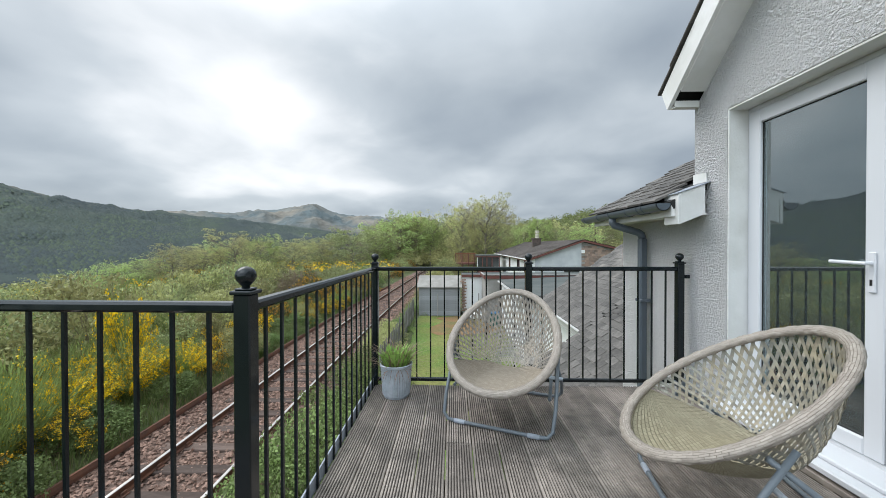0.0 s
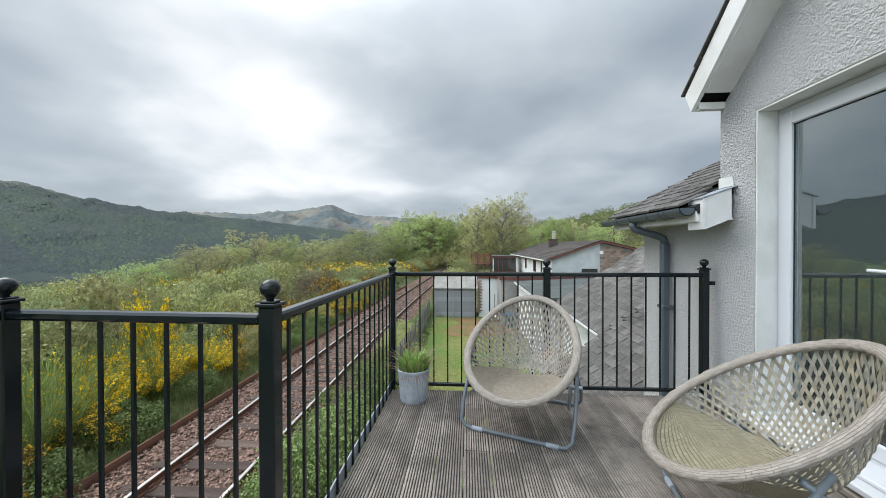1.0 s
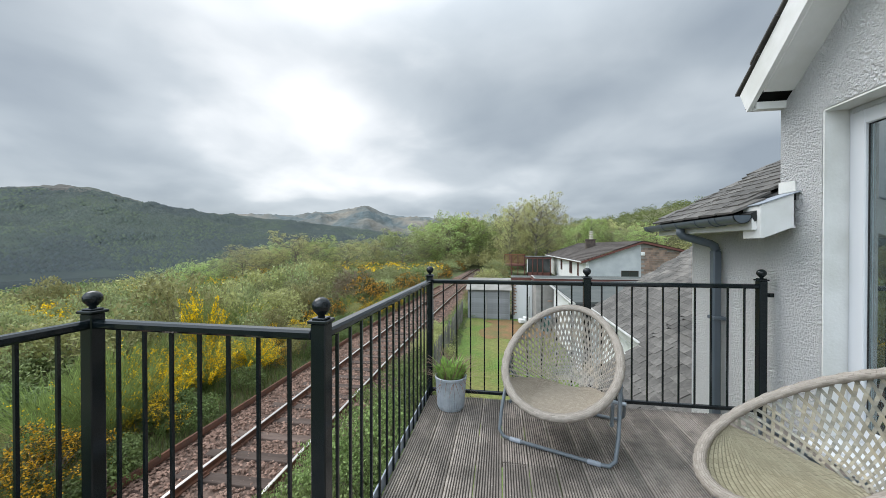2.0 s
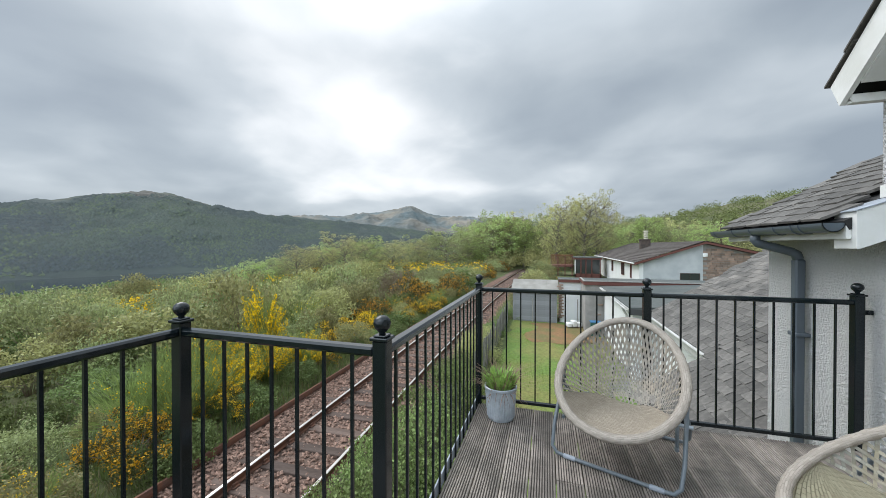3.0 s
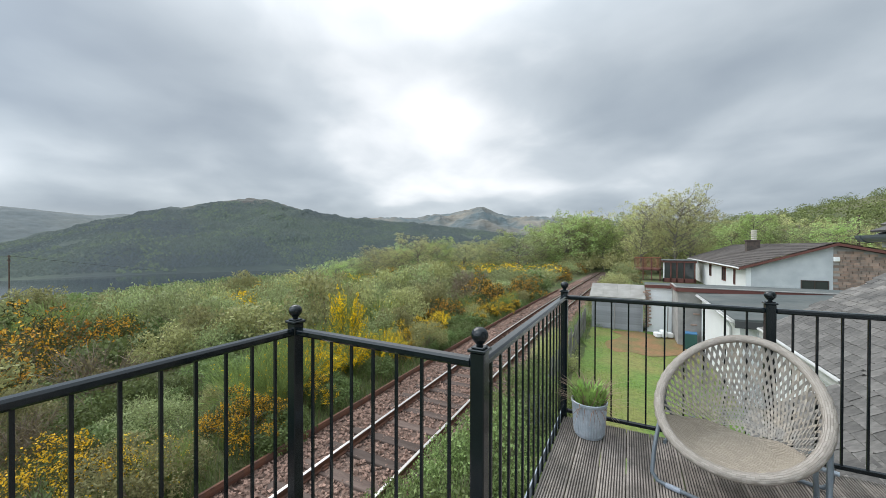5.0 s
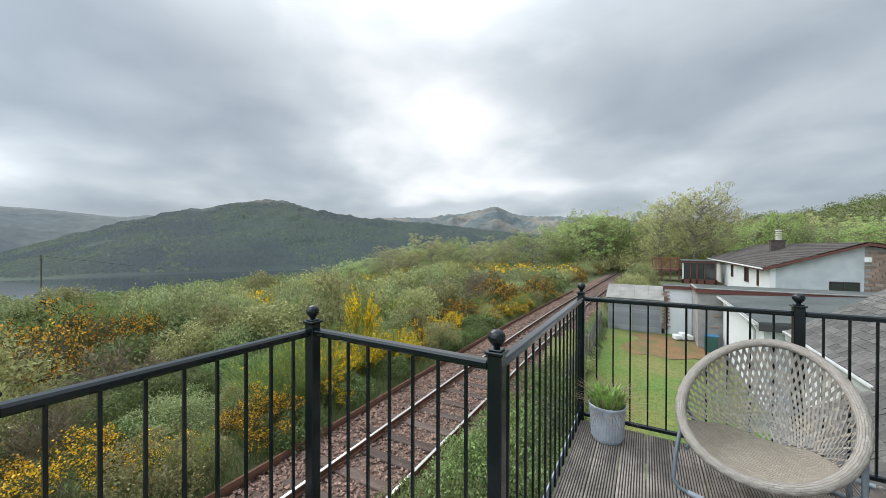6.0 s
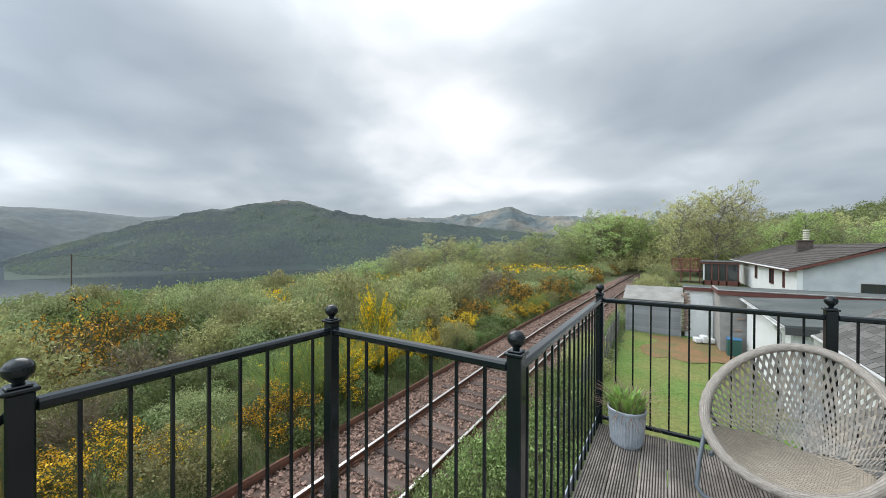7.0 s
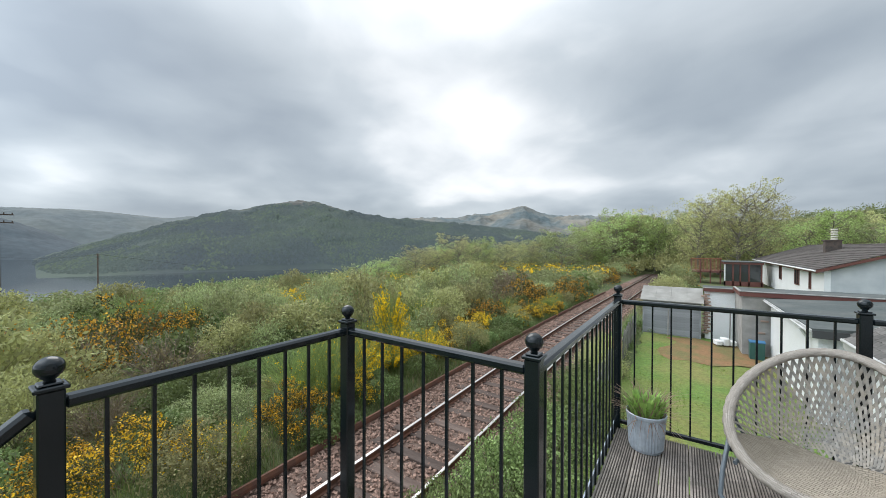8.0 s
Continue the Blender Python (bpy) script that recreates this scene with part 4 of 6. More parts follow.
def build_garden():
    patch("lawn", -1.15, 3.3, 1.0, 16.9, 0.05, LAWN, "patchy green lawn with mossy yellow areas", "lawn")
    patch("soil", -0.2, 3.0, 12.4, 15.9, 0.064, SOIL, "bare reddish brown soil bed at the end of the lawn", "soil", edge=0.6, seed=2.0)
    fence = empty("garden_fence", pose(0, 0, 0), "weathered grey paling fence between garden and railway", "fence")
    rnd = random.Random(3)
    wood = mat("weathered_fence", (0.22, 0.215, 0.20), 0.9, col2=(0.15, 0.145, 0.13), scale=4, fvary=0.15, objrand=0.3)
    protos = []
    for k in range(4):
        bm = boxed(-0.012, 0.012, -0.045, 0.045, 0, 0.92 + 0.06 * k, bevel=0.006)
        me = bpy.data.meshes.new("pale")
        bm.to_mesh(me)
        bm.free()
        me.materials.append(wood)
        protos.append(me)
    y = 6.6
    while y < 16.2:
        ob = new("pale", protos[rnd.randrange(4)])
        ob.parent = fence
        ob.matrix_basis = pose(-1.32 - 0.01 * y + rnd.uniform(-0.015, 0.015), y, LOW - 0.02, rnd.uniform(-2.5, 2.5), rnd.uniform(-3, 3), rnd.uniform(-6, 6))
        y += rnd.uniform(0.12, 0.2)
    for z in (0.25, 0.72):
        bm = bmesh.new()
        tube(bm, [(-1.35 - 0.01 * 6.5, 6.5, LOW + z), (-1.35 - 0.01 * 16.3, 16.3, LOW + z)], 0.03, 5)
        part("fence_rail", bm, wood, fence)


def build_shed():
    shed = empty("garden_shed", pose(0, 0, 0), "weathered grey timber shed with a low pitched roof", "shed")
    x0, x1, y0, y1 = -1.23, 1.05, 16.5, 18.3
    part("frame", boxed(x0 + 0.02, x1 - 0.02, y0 + 0.02, y1, LOW - 0.1, -1.12), SHED_WOOD, shed)
    h = (-1.12 - (LOW - 0.02)) / 14
    bm = prism([(0, 0), (-0.022, 0.002), (-0.008, h * 1.1), (0, h * 1.1)], x0, x1, "x")
    me = bpy.data.meshes.new("board")
    bmesh.ops.recalc_face_normals(bm, faces=bm.faces[:])
    bm.to_mesh(me)
    bm.free()
    me.materials.append(SHED_WOOD)
    for i in range(14):
        ob = new("board", me)
        ob.parent = shed
        ob.matrix_basis = pose(0, y0 + 0.018, LOW - 0.02 + i * h)
    for x in (x0, x1 - 0.06):
        part("corner_post", boxed(x, x + 0.06, y0 - 0.03, y0 + 0.02, LOW - 0.1, -1.1), SHED_WOOD, shed)
    for i in range(4):
        xa = x0 - 0.1 + i * 0.62
        part("roof_sheet", prism([(y0 - 0.15, -1.13), (18.0, -0.62), (18.0, -0.59), (y0 - 0.15, -1.10)], xa, xa + 0.615), SHED_ROOF, shed)
    part("roof_back", prism([(18.0, -0.625), (19.3, -1.15), (19.3, -1.12), (18.0, -0.59)], x0 - 0.1, x0 + 2.38), SHED_ROOF, shed)


def window_unit(parent, c, w, h, normal="y", frame_mat=None, bars=1):
    """A small window set 2 cm proud: frame, pane and mullions; c is the centre on the wall."""
    fm = frame_mat or UPVC
    bm = bmesh.new()
    t = 0.05
    for a in ((-w / 2, -w / 2 + t, -h / 2, h / 2), (w / 2 - t, w / 2, -h / 2, h / 2), (-w / 2 + t, w / 2 - t, h / 2 - t, h / 2), (-w / 2 + t, w / 2 - t, -h / 2, -h / 2 + t)):
        box(bm, a[0], a[1], -0.05, 0.0, a[2], a[3])
    for k in range(bars):
        x = -w / 2 + w * (k + 1) / (bars + 1)
        box(bm, x - 0.02, x + 0.02, -0.045, 0.0, -h / 2 + t, h / 2 - t)
    m = Matrix.Translation(c) @ (Matrix.Identity(4) if normal == "y" else Matrix.Rotation(-math.pi / 2, 4, "Z"))
    bmesh.ops.transform(bm, matrix=m, verts=bm.verts[:])
    win = part("window", bm, fm, parent)
    pb = boxed(-w / 2 + t, w / 2 - t, -0.02, -0.005, -h / 2 + t, h / 2 - t)
    bmesh.ops.transform(pb, matrix=m, verts=pb.verts[:])
    part("pane", pb, DARK_PANE, win)
    return win


DARK_PANE = mat("dark_window_pane", (0.03, 0.035, 0.038), 0.06, spec=0.8)


def build_outbuildings():
    gar = empty("flat_roofed_garage", pose(0, 0, 0), "low white and grey building with red-brown fascia", "building")
    part("wall_white", boxed(1.2, 2.3, 16.9, 17.1, LOW - 0.2, -0.55), WHITE_CAST_FAR, gar)
    part("wall_side", boxed(2.25, 2.45, 14.8, 16.9, LOW - 0.2, -0.44), GREY_RENDER, gar)
    part("wall_grey", boxed(2.2501, 10.5, 14.6, 14.8, LOW - 0.2, -0.44), GREY_RENDER, gar)
    part("wall_back", boxed(1.2, 10.5, 17.9, 18.0, LOW - 0.2, -0.6), WHITE_CAST_FAR, gar)
    part("wall_back", boxed(2.46, 10.5, 16.1, 16.2, LOW - 0.2, -0.46), WHITE_CAST_FAR, gar)
    part("fascia", boxed(1.13, 2.2, 16.8, 16.84, -0.60, -0.45), BROWN_WOOD, gar)
    part("fascia", boxed(2.16, 2.2, 14.54, 16.8, -0.47, -0.31), BROWN_WOOD, gar)
    part("fascia", boxed(2.2, 10.6, 14.52, 14.56, -0.47, -0.31), BROWN_WOOD, gar)
    part("roof_felt", boxed(1.15, 10.6, 16.841, 18.1, -0.58, -0.44), FELT, gar)
    part("roof_felt", boxed(2.2, 10.6, 14.56, 16.35, -0.46, -0.29), FELT, gar)
    kerb = bmesh.new()
    box(kerb, 1.11, 2.22, 16.79, 16.90, -0.45, -0.42)
    box(kerb, 2.14, 2.22, 14.50, 16.35, -0.30, -0.27)
    box(kerb, 2.22, 10.6, 14.50, 14.62, -0.30, -0.27)
    part("roof_kerb", kerb, GREY_RENDER, gar)
    rnd = random.Random(2)
    bm = boxed(0, 0.22, 0, 0.1, 0, 0.065, bevel=0.006)
    me = bpy.data.meshes.new("brick")
    bm.to_mesh(me)
    bm.free()
    me.materials.append(BRICK_FAR)
    for i in range(22):
        ob = new("brick", me)
        ob.parent = gar
        ob.matrix_basis = pose(1.08 + 0.10 * (i % 2) + rnd.uniform(-0.03, 0.03), 16.84, LOW + 0.25 + i * 0.082)
    for i in range(6):
        ob = new("brick", me)
        ob.parent = gar
        ob.matrix_basis = pose(2.7 + (i % 3) * 0.55 + rnd.uniform(-0.1, 0.1), 14.56, LOW + 0.9 + (i // 3) * 0.45)
    # felt-roofed store nearer by
    st = empty("felt_roofed_store", pose(0, 0, 0), "white rendered store with a grey felt lean-to roof", "building")
    part("wall_side", boxed(3.02, 3.22, 8.82, 14.3, LOW - 0.2, -0.62), WHITE_CAST_FAR, st)
    part("wall_front", boxed(3.22, 9.0, 8.82, 9.0, LOW - 0.2, -0.70), WHITE_CAST_FAR, st)
    for i in range(6):
        ya = 8.65 + i * 0.968
        part("felt_strip", prism([(2.88, -0.56), (9.0, -0.28), (9.0, -0.22), (2.88, -0.50)], ya, ya + 0.96, "y"), FELT, st)
    part("fascia", boxed(2.85, 2.88, 8.65, 14.45, -0.62, -0.53), DULL_WHITE, st)
    part("edge_board", boxed(2.88, 9.0, 8.62, 8.649, -0.72, -0.54), mat("dark_edge_board", (0.06, 0.06, 0.06), 0.8, vary=0.1), st)
    gt = bmesh.new()
    tube(gt, [(2.825, 8.7, -0.60), (2.825, 14.4, -0.57)], 0.022, 8)
    tube(gt, [(2.82, 9.4, -0.63), (2.95, 9.4, -0.85), (2.98, 9.4, LOW)], 0.035, 8)
    part("gutter", gt, DULL_WHITE, st)
    # slate roof of the wing behind the deck, seen from above
    t = 0.667
    low = empty("lower_slate_roof", pose(0, 0, 0), "worn grey slate roof with dark moss below the deck", "roof", kind="structure")
    part("roof_deck", prism([(3.16, -0.47), (7.0, -0.47 + 3.84 * t), (7.0, -0.62 + 3.84 * t), (3.16, -0.62)], 3.95, 7.60, "y"), GREY_RENDER, low)
    part("roof_deck", prism([(2.02, -1.23), (7.0, -1.23 + 4.98 * t), (7.0, -1.38 + 4.98 * t), (2.02, -1.38)], 1.13, 3.949, "y"), GREY_RENDER, low)
    part("wall_low", boxed(3.38, 3.58, 3.951, 7.55, LOW - 0.2, -0.55), WHITE_CAST_FAR, low)
    part("wall_low", boxed(2.3, 2.5, 1.13, 3.90, LOW - 0.2, -1.25), WHITE_CAST_FAR, low)
    part("fascia", boxed(3.11, 3.15, 3.93, 7.60, -0.68, -0.47), DULL_WHITE, low)
    gt = bmesh.new()
    tube(gt, [(3.075, 3.95, -0.52), (3.075, 7.55, -0.50)], 0.032, 8)
    part("gutter", gt, DULL_WHITE, low)
    slate_courses(low, (3.10, 3.93, -0.50), (0, 1, 0), (1, 0, t), 3.68, 4.6, 0.225, 0.145, 0.016, seed=6, limit=150)
    slate_courses(low, (1.97, 1.14, -1.255), (0, 1, 0), (1, 0, t), 2.82, 5.6, 0.225, 0.145, 0.016, seed=7, limit=150)
    win = window_unit(low, (3.378, 4.7, -1.35), 0.55, 0.7, "x")


def tiled_slope(name, p0, u, v, W, L, parent):
    """Interlocking roof tiles as one stepped and rolled sheet."""
    u, v = Vector(u).normalized(), Vector(v).normalized()
    n = u.cross(v)
    if n.z < 0:
        n = -n
    P = []
    us = np.arange(0, W + 0.01, 0.11)
    ex = 0.34
    for r in range(int(L / ex) + 1):
        for q, lift in ((0.0, 0.045), (0.98, 0.0)):
            vv = min((r + q) * ex, L)
            P.append([tuple(Vector(p0) + u * uu + v * vv + n * (lift + 0.025 * (i % 3 == 0))) for i, uu in enumerate(us)])
    return mesh_part(name, grid_mesh(name, P), TILE, parent)


def build_bungalow():
    b = empty("bungalow", pose(0, 0, 0), "white rendered bungalow with brown tiled roof and a stone end", "house")
    x0, xa, x1, y0, y1 = 7.95, 12.6, 17.4, 30.0, 55.0
    zl, zt, zr = -0.08, 1.62, 0.45
    part("wall", boxed(x0, x0 + 0.3, y0, y1, LOW - 0.3, zl - 0.02), WHITE_CAST_FAR, b)
    part("gable_wall", prism([(x0 + 0.3, LOW - 0.3), (12.5, LOW - 0.3), (12.5, zt - 0.12), (x0 + 0.3, zl - 0.02)], y0, y0 + 0.3, "y"), mat("pale_grey_render", (0.50, 0.52, 0.53), 0.9, col2=(0.42, 0.44, 0.46), scale=1.2, fvary=0.08), b)
    part("wall_back", boxed(x0, x1, y1, y1 + 0.3, LOW - 0.3, zl), WHITE_CAST_FAR, b)
    part("wall_far", boxed(x1 - 0.3, x1, y0, y1, LOW - 0.3, zr - 0.1), WHITE_CAST_FAR, b)
    part("stone_backing", prism([(12.5, LOW - 0.3), (x1, LOW - 0.3), (x1, zr - 0.1), (12.5, zt - 0.12)], y0 + 0.02, y0 + 0.3, "y"), GREY_RENDER, b)
    rnd = random.Random(12)
    st = bmesh.new()
    z, r = -2.2, 0
    while z < 0.95:
        x = 12.5 - (r % 2) * 0.2
        while x < x1 - 0.3:
            w = rnd.uniform(0.3, 0.55)
            top = zt - 0.12 - (x + w - 12.5) * (zt - zr) / (x1 - 12.5)
            if z + 0.17 < top and x >= 12.45:
                box(st, max(x, 12.5), x + w - 0.02, y0 - 0.015 - rnd.uniform(0, 0.02), y0 + 0.02, z, z + 0.165)
            x += w
        z += 0.185
        r += 1
    tagged(part("stone_facing", st, BRICK_FAR, b, "brown stone facing"), kind="stuff")
    lv = Vector((xa - x0 + 0.4, 0, zt - zl + 0.08))
    tiled_slope("roof_slope", (x0 - 0.4, y0 - 0.35, zl), (0, 1, 0), lv, y1 - y0 + 0.8, lv.length, b)
    rv = Vector((-(x1 - xa + 0.3), 0, zt - zr + 0.06))
    tiled_slope("roof_slope", (x1 + 0.3, y0 - 0.35, zr), (0, 1, 0), rv, y1 - y0 + 0.8, rv.length, b)
    part("bargeboard", prism([(x0 - 0.42, zl - 0.18), (xa, zt - 0.12), (xa, zt + 0.05), (x0 - 0.42, zl + 0.02)], y0 - 0.36, y0 - 0.33, "y"), BROWN_WOOD, b)
    part("bargeboard", prism([(x1 + 0.3, zr - 0.18), (xa, zt - 0.12), (xa, zt + 0.05), (x1 + 0.3, zr + 0.02)], y0 - 0.36, y0 - 0.33, "y"), BROWN_WOOD, b)
    part("eaves_board", boxed(x0 - 0.44, x0 - 0.40, y0 - 0.35, y1, zl - 0.2, zl), BROWN_WOOD, b)
    part("soffit", boxed(x0 - 0.40, x0, y0, y1, zl - 0.2, zl - 0.17), PAINT_WHITE, b)
    gt = bmesh.new()
    tube(gt, [(x0 - 0.5, y0 - 0.3, zl - 0.05), (x0 - 0.5, y1, zl - 0.05)], 0.06, 8)
    part("gutter", gt, PAINT_WHITE, b)
    part("flood_lamp", boxed(12.35, 12.65, y0 - 0.5, y0 - 0.36, 0.45, 0.75, bevel=0.03), PAINT_WHITE, b)
    for y, w in ((36.6, 1.4), (42.5, 1.0), (33.0, 0.5)):
        window_unit(b, (x0 - 0.002, y, -0.98), w, 1.25, "x", BROWN_WOOD)
    window_unit(b, (11.6, y0 - 0.002, -1.25), 1.4, 0.75, "y", mat("dark_window_frame", (0.05, 0.035, 0.03), 0.5))
    ch = bmesh.new()
    box(ch, 10.4, 11.4, 40.5, 41.1, 0.4, 1.95, bevel=0.02)
    box(ch, 10.34, 11.46, 40.44, 41.16, 1.95, 2.07, bevel=0.02)
    cs = part("chimney", ch, mat("dark_brick", (0.10, 0.075, 0.06), 0.9, col2=(0.06, 0.05, 0.045), scale=5, fvary=0.2, fine=14), b)
    cp = bmesh.new()
    for k in range(5):
        lathe(cp, [(0.17, 2.07 + k * 0.2), (0.24, 2.07 + k * 0.2), (0.20, 2.07 + k * 0.2 + 0.13), (0.16, 2.07 + k * 0.2 + 0.13)], 10, Matrix.Translation((11.0, 40.8, 0)))
    part("chimney_pot", cp, mat("cream_clay", (0.5, 0.46, 0.38), 0.8), cs)
    # glazed porch and the raised timber terrace at the back
    pr = empty("glazed_porch", pose(0, 0, 0), "glazed timber porch with a flat roof against the bungalow", "porch")
    part("roof", boxed(3.95, 7.2, 45.6, 49.5, -0.42, -0.20), BROWN_WOOD, pr)
    part("roof_top", boxed(3.9, 7.2, 45.5, 49.5, -0.20, -0.13), FELT, pr)
    for x in (4.0, 4.7, 5.3, 6.0, 7.0):
        part("mullion", boxed(x, x + 0.12, 45.78, 45.9, LOW, -0.42), BROWN_WOOD if x > 4.5 else PAINT_WHITE, pr)
    part("pane", boxed(4.1, 7.0, 45.92, 45.94, LOW + 0.5, -0.42), DARK_PANE, pr)
    part("dwarf_wall", boxed(4.0, 7.2, 45.78, 46.1, LOW - 0.2, LOW + 0.5), BROWN_WOOD, pr)
    part("side_panel", boxed(4.0, 4.1, 45.95, 49.4, LOW - 0.2, -0.42), DARK_PANE, pr)
    tc = empty("timber_terrace", pose(0, 0, 0), "red-brown raised timber terrace with slatted rail", "terrace")
    part("platform", boxed(1.05, 3.9, 47.5, 50.5, -1.5, -1.3), BROWN_WOOD, tc)
    for x in (1.1, 2.0, 2.9, 3.8):
        part("post", boxed(x - 0.06, x + 0.06, 47.5, 47.62, LOW - 0.2, 0.05), BROWN_WOOD, tc)
    part("hand_rail", boxed(1.05, 3.9, 47.44, 47.6, 0.03, 0.14), mat("orange_brown_timber", (0.25, 0.10, 0.05), 0.7), tc)
    for i in range(22):
        part("slat", boxed(1.1 + i * 0.126, 1.16 + i * 0.126, 47.52, 47.55, -1.3, 0.03), mat("orange_slat", (0.22, 0.09, 0.05), 0.7) if i == 0 else bpy.data.materials["orange_slat"], tc)


def build_garden_things():
    bn = empty("wheelie_bin", pose(2.62, 14.15, LOW + 0.04) @ Matrix.Diagonal((0.68, 0.68, 0.66, 1)), "green plastic wheelie bin with a blue lid", "bin")
    g = mat("green_bin_plastic", (0.03, 0.10, 0.085), 0.5, vary=0.1)
    bm = prism([(-0.24, 0.02), (0.24, 0.02), (0.30, 0.95), (-0.30, 0.95)], -0.3, 0.3, "x")
    part("body", bm, g, bn)
    part("lid", prism([(-0.33, 0.95), (0.34, 0.95), (0.34, 0.98), (0.0, 1.06), (-0.33, 1.0)], -0.32, 0.32, "x"), mat("blue_bin_lid", (0.05, 0.16, 0.30), 0.5), bn)
    for x in (-0.26, 0.22):
        w = bmesh.new()
        tube(w, [(x, 0.26, 0.1), (x + 0.05, 0.26, 0.1)], 0.1, 12)
        part("wheel", w, BLACK_METAL, bn)
    rb = bmesh.new()
    for k in range(3):
        box(rb, -0.3 + 0.25 * k, -0.08 + 0.25 * k, -0.2, 0.15, 0, 0.2 + 0.1 * (k % 2), bevel=0.03)
    ob = part("white_stone_blocks", rb, PAINT_WHITE)
    ob.matrix_basis = pose(1.75, 15.6, LOW + 0.1, 0, 0, 20)
    tagged(ob, "pale stone blocks lying on the soil", "stone block")
    for (x, y, h, lab) in ((-0.2, 16.3, 1.3, "thin grey metal stake by the shed"), (2.05, 16.6, 1.3, "thin grey metal stake by the white wall")):
        s = bmesh.new()
        tube(s, [(0, 0, 0), (0.02, 0, h)], 0.025, 6)
        ob = part("stake", s, GREY_RENDER)
        ob.matrix_basis = pose(x, y, LOW)
        tagged(ob, lab, "stake")

    def pole(x, y, h, arms=1, turn=0.0):
        gz = ground_z(x, y)
        p = empty("utility_pole", pose(x, y, gz - 0.3, 0, 0, turn), "tall dark timber utility pole with crossarms", "pole", "utility poles")
        b2 = bmesh.new()
        tube(b2, [(0, 0, 0), (0, 0, h)], 0.16, 8, radii=[0.17, 0.11])
        part("shaft", b2, SLEEPER, p)
        for k in range(arms):
            c = bmesh.new()
            box(c, -1.1, 1.1, -0.06, 0.06, h - 0.5 - k * 0.9, h - 0.38 - k * 0.9)
            for x2 in (-1.0, -0.4, 0.4, 1.0):
                tube(c, [(x2, 0, h - 0.38 - k * 0.9), (x2, 0, h - 0.2 - k * 0.9)], 0.05, 5)
            part("crossarm", c, SLEEPER, p)
        return Vector((x, y, gz - 0.3 + h))
    a = pole(-115, 20.5, -0.6 + 0.3 - ground_z(-115, 20.5), 2)
    pole(-62, 1.7, 12.6, 2, 75)
    pole(26.5, 62, 8.5, 0)
    for dx in (-1.0, 1.0):
        w = bmesh.new()
        p0, p1 = a + Vector((dx, 0, -0.2)), Vector((-330, 240, -30))
        tube(w, [p0.lerp(p1, k / 12) - Vector((0, 0, 6 * (k / 12) * (1 - k / 12) * 4 * 0.3)) for k in range(13)], 0.02, 4)
        tagged(part("power_line", w, BLACK_METAL), "thin black overhead power line", "cable", "power lines")
        w = bmesh.new()
        p1 = Vector((-150 + dx, 2.0, -0.6))
        tube(w, [p0.lerp(p1, k / 12) - Vector((0, 0, 1.2 * (k / 12) * (1 - k / 12) * 4)) for k in range(13)], 0.015, 4)
        tagged(part("power_line", w, BLACK_METAL), "thin black overhead power line", "cable", "power lines")


